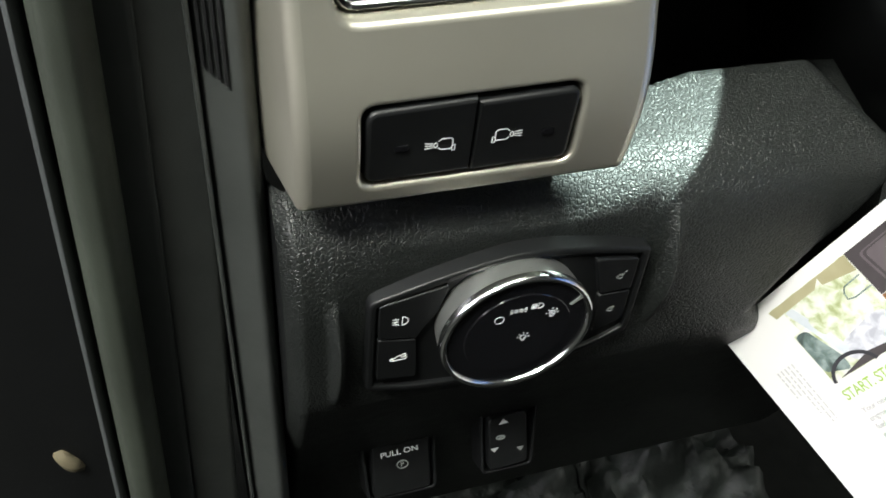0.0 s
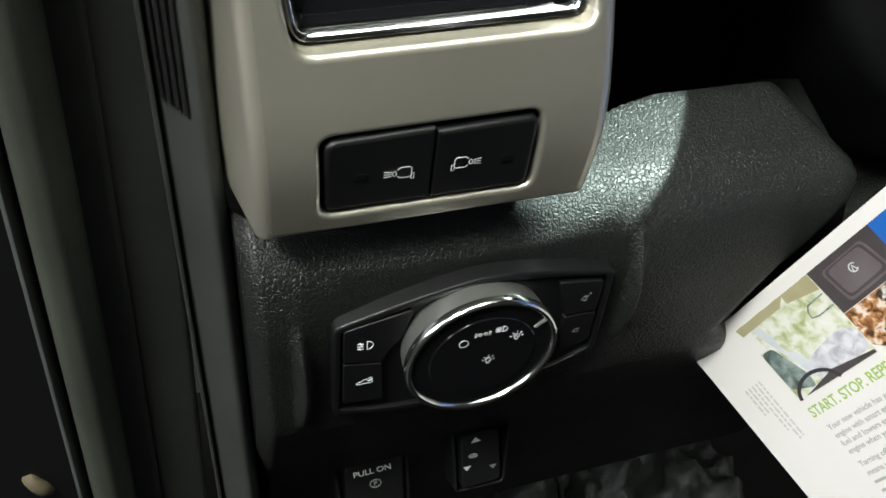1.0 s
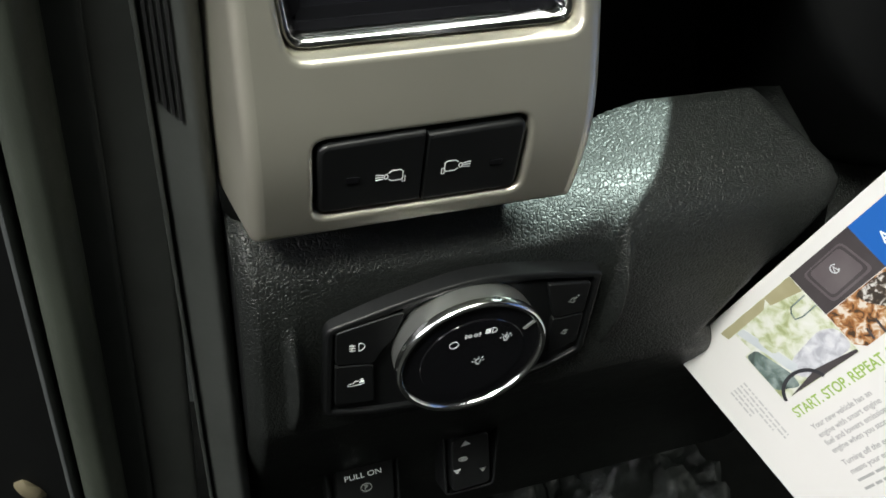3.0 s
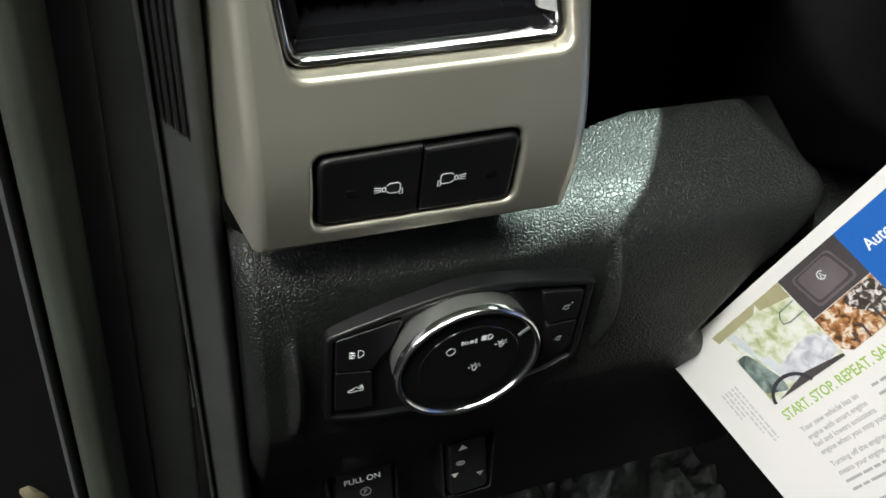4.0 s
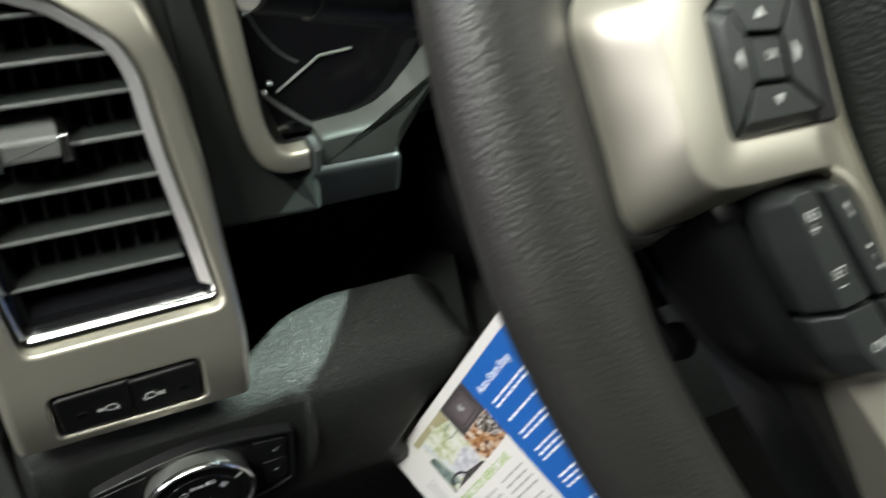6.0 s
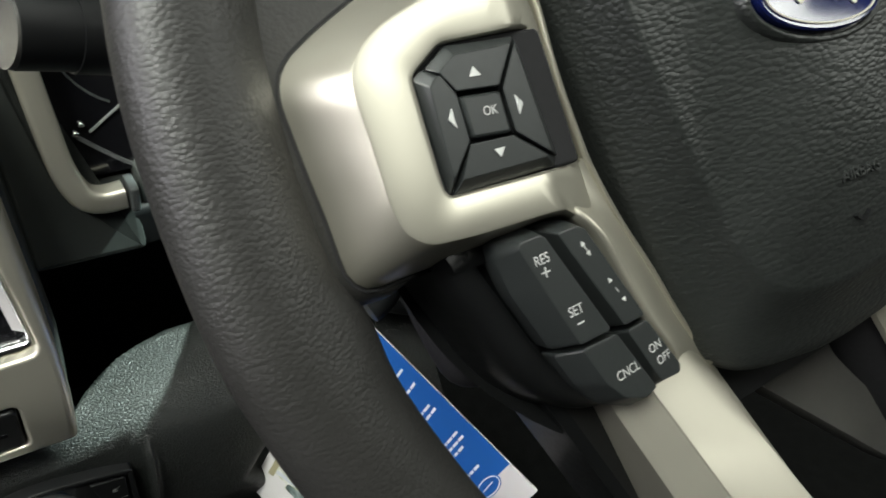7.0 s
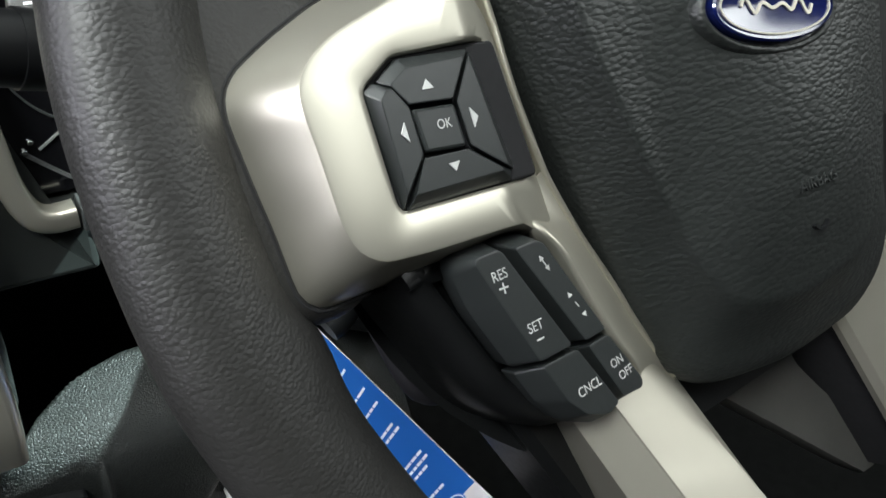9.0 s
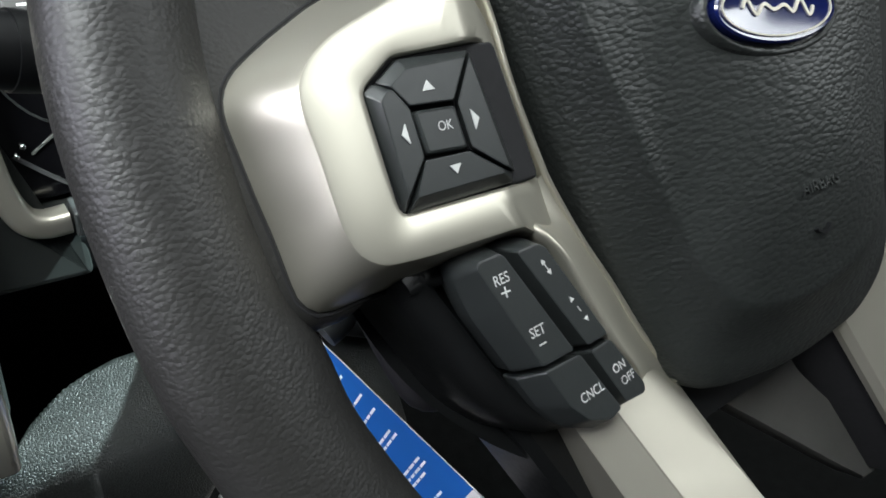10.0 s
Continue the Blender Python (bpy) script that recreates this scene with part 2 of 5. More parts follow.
def finish(name, mesh, mat, parent, label="", smooth=35):
    mesh.materials.append(M[mat])
    if smooth:
        mesh.shade_smooth()
        mesh.set_sharp_from_angle(angle=radians(smooth))
    ob = new(name, mesh)
    if parent:
        ob.parent = parent
    if label:
        tagged(ob, label)
    return ob


def part(name, bm, mat, parent, label="", smooth=35):
    bmesh.ops.recalc_face_normals(bm, faces=bm.faces)
    mesh = bpy.data.meshes.new(name)
    bm.to_mesh(mesh)
    bm.free()
    return finish(name, mesh, mat, parent, label, smooth)


def rounded(points, radius, steps=4):
    """The polygon with its corners rounded; radius: one for all, or one for each corner."""
    out, count = [], len(points)
    for i, p in enumerate(points):
        r = radius[i] if isinstance(radius, (list, tuple)) else radius
        p, a, b = Vector(p), Vector(points[i - 1]), Vector(points[(i + 1) % count])
        da, db = (a - p), (b - p)
        cut = min(r, da.length * 0.45, db.length * 0.45)
        if cut < 1e-6:
            out.append(p)
            continue
        s, e = p + da.normalized() * cut, p + db.normalized() * cut
        for k in range(steps + 1):
            f = k / steps
            out.append(s * (1 - f) ** 2 + p * 2 * f * (1 - f) + e * f * f)
    return out


def inset(loop, by):
    """The loop moved inwards by a distance (outwards where minus)."""
    loop = [Vector(p) for p in loop]
    area = sum(a.x * b.y - b.x * a.y for a, b in zip(loop, loop[1:] + loop[:1]))
    sign = 1 if area > 0 else -1
    out, count = [], len(loop)
    for i, p in enumerate(loop):
        d1, d2 = (p - loop[i - 1]), (loop[(i + 1) % count] - p)
        if d1.length < 1e-9 or d2.length < 1e-9:
            d1 = d2 = (d1 + d2)
        n1, n2 = Vector((-d1.y, d1.x)).normalized(), Vector((-d2.y, d2.x)).normalized()
        m = n1 + n2
        m = m / max(m.length_squared, 0.4) * 2
        out.append(p + m * by * sign)
    return out


def ring(bm, loop, z):
    return [bm.verts.new((p[0], p[1], z(p) if callable(z) else z)) for p in loop]


def bridge(bm, a, b):
    n = len(a)
    for i in range(n):
        bm.faces.new((a[i], a[(i + 1) % n], b[(i + 1) % n], b[i]))


def slab(loop, z0, z1, bev, bm=None, steps=3):
    """A plate from z0 up to z1 with a rounded upper edge."""
    bm = bm or bmesh.new()
    rows = [ring(bm, loop, z0), ring(bm, loop, z1 - bev)]
    for k in range(1, steps + 1):
        f = radians(90 * k / steps)
        rows.append(ring(bm, inset(loop, bev * (1 - math.cos(f))), z1 - bev + bev * math.sin(f)))
    for a, b in zip(rows, rows[1:]):
        bridge(bm, a, b)
    bm.faces.new([bm.verts.new(v.co) for v in rows[-1]])
    bm.faces.new(rows[0][::-1])
    return bm


def holed(loop, holes, z0, z1, bev, hole_bev, bm=None, steps=3):
    """A plate with openings through it, with rounded edges."""
    bm = bm or bmesh.new()
    edges = []
    for n, lp in enumerate([loop] + holes):
        b, way = (bev, 1) if n == 0 else (hole_bev, -1)
        rows = [ring(bm, lp, z0), ring(bm, lp, z1 - b)]
        for k in range(1, steps + 1):
            f = radians(90 * k / steps)
            rows.append(ring(bm, inset(lp, way * b * (1 - math.cos(f))), z1 - b + b * math.sin(f)))
        for a, c in zip(rows, rows[1:]):
            bridge(bm, a, c)
        top = [bm.verts.new(v.co) for v in rows[-1]]
        for i in range(len(top)):
            bm.edges.new((top[i], top[(i + 1) % len(top)]))
        edges += [bm.edges.get((top[i], top[(i + 1) % len(top)])) for i in range(len(top))]
    bmesh.ops.triangle_fill(bm, use_beauty=True, use_dissolve=False, edges=edges)
    return bm


def box(size, at=(0, 0, 0), bev=0.0, bm=None):
    x, y, z = (v / 2 for v in size)
    loop = [(at[0] - x, at[1] - y), (at[0] + x, at[1] - y), (at[0] + x, at[1] + y), (at[0] - x, at[1] + y)]
    return slab(rounded(loop, bev) if bev else loop, at[2] - z, at[2] + z, bev or 0.0001, bm)


def lathe(profile, centre=(0, 0), around=48, bm=None):
    """Turned about the local z axis: profile rows of (radius, z); the first and last rows are closed."""
    bm = bm or bmesh.new()
    rows = []
    for r, z in profile:
        rows.append([bm.verts.new((centre[0] + r * math.cos(2 * math.pi * k / around), centre[1] + r * math.sin(2 * math.pi * k / around), z)) for k in range(around)])
    for a, b in zip(rows, rows[1:]):
        bridge(bm, a, b)
    bm.faces.new(rows[-1])
    bm.faces.new(rows[0][::-1])
    return bm


def sweep(path, section, closed=False, up=Vector((0, 0, 1)), bm=None):
    """A section (across, up) carried along a path of points."""
    bm = bm or bmesh.new()
    path = [Vector(p) for p in path]
    rows, n = [], len(path)
    for i, p in enumerate(path):
        t = (path[(i + 1) % n] - path[i - 1]) if closed or 0 < i < n - 1 else (path[1] - path[0] if i == 0 else path[-1] - path[-2])
        across = t.cross(up).normalized()
        over = across.cross(t).normalized()
        rows.append([bm.verts.new(p + across * a + over * b) for a, b in section])
    for a, b in zip(rows, rows[1:]):
        bridge(bm, a, b)
    if closed:
        bridge(bm, rows[-1], rows[0])
    else:
        bm.faces.new(rows[0][::-1])
        bm.faces.new(rows[-1])
    return bm


def circle_section(r, n=10, flat=1.0):
    return [(r * math.cos(2 * math.pi * k / n), flat * r * math.sin(2 * math.pi * k / n)) for k in range(n)]


def spline(points, steps=8, closed=False):
    """A smooth line through the points."""
    pts, n, out = [Vector(p) for p in points], len(points), []
    for i in range(n if closed else n - 1):
        if closed:
            p0, p1, p2, p3 = pts[i - 1], pts[i], pts[(i + 1) % n], pts[(i + 2) % n]
        else:
            p0, p1, p2, p3 = pts[max(i - 1, 0)], pts[i], pts[i + 1], pts[min(i + 2, n - 1)]
        for k in range(steps):
            f = k / steps
            out.append(0.5 * (2 * p1 + (p2 - p0) * f + (2 * p0 - 5 * p1 + 4 * p2 - p3) * f * f + (3 * p1 - p0 - 3 * p2 + p3) * f ** 3))
    return out if closed else out + [pts[-1]]


def strokes(lines, width, z0, z1, bm=None):
    """Painted lines: each a row of points, drawn as a flat ribbon."""
    bm = bm or bmesh.new()
    for line in lines:
        shut = len(line) > 2 and (Vector(line[0]) - Vector(line[-1])).length < 1e-7
        pts = [Vector((p[0], p[1], (z0 + z1) / 2)) for p in (line[:-1] if shut else line)]
        h = (z1 - z0) / 2
        sweep(pts, [(-width / 2, -h), (width / 2, -h), (width / 2, h), (-width / 2, h)], closed=shut, bm=bm)
    return bm


def arc(cx, cy, rx, ry, a0, a1, n=14):
    return [(cx + rx * math.cos(radians(a0 + (a1 - a0) * k / n)), cy + ry * math.sin(radians(a0 + (a1 - a0) * k / n))) for k in range(n + 1)]


def moved(lines, x, y, scale=1.0, turn=0.0):
    c, s = math.cos(radians(turn)) * scale, math.sin(radians(turn)) * scale
    return [[(x + c * p[0] - s * p[1], y + s * p[0] + c * p[1]) for p in line] for line in lines]


WORDS = []


def words(name, text, x, y, z, height, mat, parent, turn=0.0, align="CENTER", wide=1.0, thick=0.00003, shape=None, bold=0.0):
    """Lettering in the built-in font; it is turned into meshes together, at the end of the file."""
    data = bpy.data.curves.new(name, "FONT")
    data.body, data.size, data.align_x, data.align_y, data.extrude = text, height / 0.72, align, "CENTER", thick
    data.offset = bold
    ob = new(name, data)
    WORDS.append((ob, name, mat, parent, shape, Matrix.Translation((x, y, z)) @ pose(0, 0, 0, 0, 0, turn) @ Matrix.Diagonal((wide, 1, 1, 1))))


# ---- hall and cab shell ----
def shell():
    bm = box((9, 9, 0.2), (0.5, 0, -0.1))
    tagged(part("floor", bm, "hall_floor", None), "grey sealed concrete hall floor", "floor", kind="structure")
    for name, size, at in (("wall_north", (9, 0.2, 4.4), (0.5, 4.6, 2.2)), ("wall_south", (9, 0.2, 4.4), (0.5, -4.6, 2.2)),
                           ("wall_east", (0.2, 9, 4.4), (5.1, 0, 2.2)), ("wall_west", (0.2, 9, 4.4), (-4.1, 0, 2.2))):
        tagged(part(name, box(size, at), "hall_wall", None), "plain dark grey painted hall wall", "wall", kind="structure")
    tagged(part("ceiling", box((9, 9, 0.2), (0.5, 0, 4.5)), "hall_wall", None), "plain dark grey hall ceiling", "ceiling", kind="structure")

    floor = part("cab_floor", box((1.9, 1.7, 0.10), (0.75, -0.15, 0.63)), "carpet", None)
    tagged(floor, "dark carpeted cab floor", "floor", kind="structure")
    for name, size, at in (("cab_sill_left", (0.14, 1.7, 0.58), (-0.13, -0.15, 0.29)), ("cab_sill_right", (0.14, 1.7, 0.58), (1.63, -0.15, 0.29)), ("cab_bulkhead", (1.62, 0.10, 1.10), (0.75, 0.82, 1.13))):
        tagged(part(name, box(size, at), "trim_grey", None), "plain dark painted cab panel", "body panel", kind="structure")


shell()

# ---- dash: lower panel ----
PROFILE = [(0.262, 1.20), (0.240, 1.310), (0.2240, 1.3405), (0.2195, 1.3448), (0.200, 1.3425), (0.186, 1.3385), (0.1765, 1.331), (0.1715, 1.320), (0.1695, 1.305), (0.170, 1.285),
           (0.171, 1.262), (0.175, 1.250), (0.184, 1.228), (0.198, 1.196), (0.212, 1.160), (0.226, 1.110), (0.250, 1.040)]


def edge_of(z):
    """How far to the right the panel reaches before it turns in to the column."""
    return float(np.interp(z, [1.0, 1.20, 1.24, 1.268, 1.300, 1.325, 1.338, 1.3450], [0.40, 0.30, 0.215, 0.192, 0.208, 0.230, 0.230, 0.2215]))


def lower_panel():
    root = thing("dash_lower_panel", LEVEL, "black grained lower dash panel with a rounded ledge", "dashboard panel")
    line = spline([(0, y, z) for y, z in PROFILE], 13)
    xs = list(np.linspace(0.0205, 0.0420, 44)) + list(np.linspace(0.0428, 0.1425, 90)) + list(np.linspace(0.1430, 0.1530, 24)) + list(np.linspace(0.1540, 0.20, 40)) + list(np.linspace(0.2025, 0.34, 50))
    bm, rows = bmesh.new(), []
    for p in line:
        row = []
        for x in xs:
            y, z = p.y, p.z
            back = float(np.interp(x, [0.118, 0.127, 0.133, 0.139, 0.146, 0.156, 0.172], [0.190, 0.1995, 0.204, 0.2085, 0.2130, 0.2170, 0.2215]))
            if y > back and z > 1.30:              # the ledge falls off into the recess, sooner beside the vent surround
                over = y - back
                y, z = back + 0.25 * over, z - 1.9 * over
            y += 0.9 * max(0.0, 0.0262 - x) ** 2 / 0.0040
            far = max(0.0, x - edge_of(z) + 0.003)
            turn_in = min(0.12, 60.0 * far * far if far < 0.012 else 0.00864 + 3.0 * (far - 0.012))
            top = 1.0 if p.y > 0.19 and p.z > 1.25 else min(1.0, max(0.0, (p.z - 1.326) / 0.012))
            y, z = y + turn_in * (1 - top), z - turn_in * top
            if z < 1.345:
                g = math.exp(-((x - 0.0345 - 0.001 * math.sin((z - 1.26) * 60)) / 0.0018) ** 2) * max(0, 1 - ((z - 1.287) / 0.026) ** 2)
                h = math.exp(-((x - 0.1475) / 0.0016) ** 2) * max(0, 1 - ((z - 1.302) / 0.026) ** 2)
                y -= 0.0056 * g + 0.0054 * h
                dip = max(0, 1 - ((x - 0.0915) / 0.056) ** 4) * max(0, 1 - ((z - 1.291) / 0.036) ** 4)
                y += 0.003 * dip
            row.append(bm.verts.new((x, y, z)))
        rows.append(row)
    for a, b in zip(rows, rows[1:]):
        for i in range(len(xs) - 1):
            bm.faces.new((a[i], a[i + 1], b[i + 1], b[i]))
    # the end towards the door
    side = bmesh.new()
    front = [side.verts.new(r[0].co) for r in rows]
    back = [side.verts.new((0.019, 0.34, r[0].co.z)) for r in rows]
    for i in range(len(rows) - 1):
        side.faces.new((front[i], front[i + 1], back[i + 1], back[i]))
    part("skin", bm, "dash_leather", root, smooth=60)
    part("end_wall", side, "black_plastic", root, "plain black end wall", smooth=60)
    return root


lower_panel()

# ---- silver vent surround ----
BEZEL = [(0.0245, 1.3490), (0.1195, 1.3500), (0.1206, 1.387), (0.1195, 1.407), (0.1180, 1.425), (0.1155, 1.455), (0.1143, 1.467), (0.1109, 1.491), (0.1072, 1.505), (0.1036, 1.517), (0.0975, 1.527),
         (0.088, 1.533), (0.060, 1.542), (0.028, 1.551), (0.0195, 1.546), (0.0208, 1.480), (0.0215, 1.450), (0.0240, 1.423), (0.0242, 1.389)]
VENT = [(0.0368, 1.4014), (0.1138, 1.4030), (0.1085, 1.437), (0.1030, 1.4685), (0.1000, 1.495), (0.0945, 1.5085), (0.083, 1.517), (0.0749, 1.5225), (0.050, 1.531), (0.0285, 1.537), (0.0292, 1.480), (0.0318, 1.440)]
BEZEL_ROUND = [0.003, 0.003] + [0.01] * 11 + [0.007, 0.007] + [0.01] * 4
VENT_ROUND = [0.0055, 0.006] + [0.010] * 7 + [0.006, 0.015, 0.015]
KEY_HOLE = [(0.0412, 1.3572), (0.1004, 1.3578), (0.1000, 1.3832), (0.0412, 1.3818)]


def vent_surround():
    root = thing("vent_surround", DASH, "warm silver satin-painted air vent surround", "vent surround")
    outer = rounded(BEZEL, BEZEL_ROUND, 4)
    vent = rounded(VENT, VENT_ROUND, 4)
    key_hole = rounded(KEY_HOLE, 0.004, 5)
    bm = holed(outer, [vent, key_hole], -0.210, -0.1655, 0.0042, 0.0016, steps=6)
    for z in [1.3550 + 0.0030 * k for k in range(19)] + [1.42, 1.44, 1.46, 1.48, 1.50, 1.52]:
        bmesh.ops.bisect_plane(bm, geom=bm.verts[:] + bm.edges[:] + bm.faces[:], plane_co=(0, z, 0), plane_no=(0, 1, 0))
    for v in bm.verts:                      # the side to the door flares out towards the back
        if v.co.z < -0.19 and v.co.x < 0.045:
            v.co.x -= 0.007
        v.co.z -= leaning(v.co.y) + roll_back(v.co.y)
    turned_under(bm)
    part("surround", bm, "silver", root, smooth=50)
    part("key_well", slab(inset(key_hole, 0.0004), -0.178, -0.172, 0.0005), "deep_black", root)
    return root


def mirror_lamp_keys():
    root = thing("mirror_lamp_switch", DASH, "pair of black gloss-edged mirror lamp buttons with white icons", "switch")
    for n, (x0, x1) in enumerate(((0.0424, 0.0708), (0.0712, 0.0990))):
        loop = [(x0, 1.3583), (x1, 1.3586), (x1, 1.3820), (x0, 1.3808)]
        key = part("button", turned_under(slab(rounded(loop, [0.003, 0.0004, 0.0004, 0.003] if n == 0 else [0.0004, 0.003, 0.003, 0.0004], 4), -0.174, -0.1662, 0.0012)), "black_plastic", root)
        lamp = [[(-4.2, 0.9), (-2.1, 0.6)], [(-4.2, 0.0), (-2.1, 0.0)], [(-4.2, -0.9), (-2.1, -0.6)], arc(-1.35, 0, 0.5, 0.75, 0, 360),
                [(-0.6, 1.2), (0.2, 1.9), (2.6, 1.9), (3.2, 1.3), (3.2, -1.0), (2.7, -1.6), (0.2, -1.6), (-0.6, -0.9)], [(3.1, -0.6), (3.9, -0.3), (3.9, -2.3), (3.2, -2.3), (3.1, -1.2)]]
        if n:
            lamp = [[(-x, y) for x, y in line] for line in lamp]
        part("icon", turned_under(strokes(moved(lamp, 0.0618 if n == 0 else 0.0798, 1.3690 if n == 0 else 1.3698, 0.00100), 0.00026, -0.1662, -0.16612)), "icon", key, "white mirror lamp icon")
        x = 0.0515 if n == 0 else 0.0915
        part("telltale", turned_under(slab(rounded([(x - 0.0018, 1.3682), (x + 0.0018, 1.3682), (x + 0.0018, 1.3702), (x - 0.0018, 1.3702)], 0.0004), -0.1664, -0.16612, 0.00004)), "gloss_black", key)


def loft_rows(rows):
    """A skin through rows of (loop, height)."""
    bm = bmesh.new()
    made = [ring(bm, lp, z) for lp, z in rows]
    for a, b in zip(made, made[1:]):
        bridge(bm, a, b)
    return bm


def air_vent():
    root = thing("air_vent", DASH, "black louvred air vent with a chrome inner frame", "air vent")
    loop = rounded(VENT, VENT_ROUND, 4)
    edge = [(0.0004, -0.190), (0.0004, -0.1716), (0.0007, -0.1706), (0.0012, -0.1701)]
    rim = loft_rows([(inset(loop, k), z) for k, z in edge + [(0.0019, -0.1704), (0.0025, -0.1711), (0.0031, -0.1740)]])
    part("chrome_frame", rolled(rim), "chrome", root, "thin bright chrome frame", smooth=40)
    bevel = loft_rows([(inset(loop, k), z) for k, z in ((0.0020, -0.1716), (0.0021, -0.1709), (0.0026, -0.1708), (0.0064, -0.1738), (0.0066, -0.1755))])
    bmesh.ops.bisect_plane(bevel, geom=bevel.verts[:] + bevel.edges[:] + bevel.faces[:], plane_co=(0, 1.4105, 0), plane_no=(0, 1, 0), clear_inner=True)
    bmesh.ops.delete(bevel, geom=[v for v in bevel.verts if v.co.x < 0.07 and v.co.y < 1.50], context="VERTS")
    part("side_bevel", rolled(bevel), "frame_satin", root, "pale satin bevel inside the frame", smooth=40)
    well = loft_rows([(inset(loop, k), z) for k, z in ((0.0031, -0.1740), (0.0034, -0.1750), (0.0040, -0.1775), (0.0066, -0.1782), (0.0085, -0.188), (0.0090, -0.215))])
    part("inner_frame", rolled(well), "gloss_black", root, "gloss black inner frame", smooth=40)
    part("back", rolled(slab(inset(loop, 0.0085), -0.225, -0.214, 0.0003)), "deep_black", root)
    for z in (1.4203, 1.4386, 1.4549, 1.4710, 1.4870, 1.5005, 1.5150):
        right = float(np.interp(z, [1.405, 1.437, 1.4685, 1.495, 1.5085, 1.517, 1.5225], [0.110, 0.1075, 0.103, 0.100, 0.0945, 0.083, 0.0749])) - 0.0066
        left = float(np.interp(z, [1.403, 1.44, 1.48, 1.53], [0.0345, 0.031, 0.0292, 0.0288])) + 0.0062
        front, tilt = -0.1775 - leaning(z) - roll_back(z), radians(8)

        def bar(section):
            bm, ends = bmesh.new(), []
            for x in (left, right):
                ends.append([bm.verts.new((x, z - p * math.sin(tilt) + q * math.cos(tilt), front - p * math.cos(tilt) - q * math.sin(tilt))) for p, q in section])
            bridge(bm, ends[0], ends[1])
            bm.faces.new(ends[0][::-1])
            bm.faces.new(ends[1])
            return bm

        slat = part("slat", bar([(0.0012, 0.0008), (0.0012, -0.0008), (0.022, -0.0005), (0.022, 0.0005)]), "step_plastic", root)
        # paler strip stands in for light caught on the rounded slat front
        part("slat_edge", bar([(0.0013, 0.0009), (0.0004, 0.0008), (0.0, 0.0003), (0.0, -0.0004), (0.0005, -0.0009), (0.0013, -0.0009)]), "slat_edge", slat, "front edge paled as if catching light")
    for n, x in enumerate((0.042, 0.0495, 0.057, 0.0645, 0.072, 0.0795, 0.087, 0.0945)):
        top = 1.524 - 0.30 * max(0, x - 0.05)
        bm = box((0.0011, top - 1.411, 0.014), (x, (top + 1.411) / 2, -0.1965))
        bmesh.ops.subdivide_edges(bm, edges=[e for e in bm.edges if abs(e.verts[0].co.y - e.verts[1].co.y) > 0.05], cuts=6)
        part("vane", rolled(bm), "key_plastic", root)
    z = 1.4735
    grip = part("thumb_grip", rolled(slab(rounded([(0.0475, z - 0.0042), (0.0680, z - 0.0042), (0.0680, z + 0.0042), (0.0475, z + 0.0042)], 0.002), -0.190, -0.1725, 0.002)), "grip_grey", root, "grey thumb grip with chrome ends")
    for x in (0.0465, 0.0690):
        part("grip_end", rolled(slab(rounded([(x - 0.0017, z - 0.0050), (x + 0.0017, z - 0.0050), (x + 0.0017, z + 0.0050), (x - 0.0017, z + 0.0050)], 0.0008), -0.190, -0.1712, 0.0008)), "chrome", grip, "bright chrome end")


vent_surround()
mirror_lamp_keys()
air_vent()

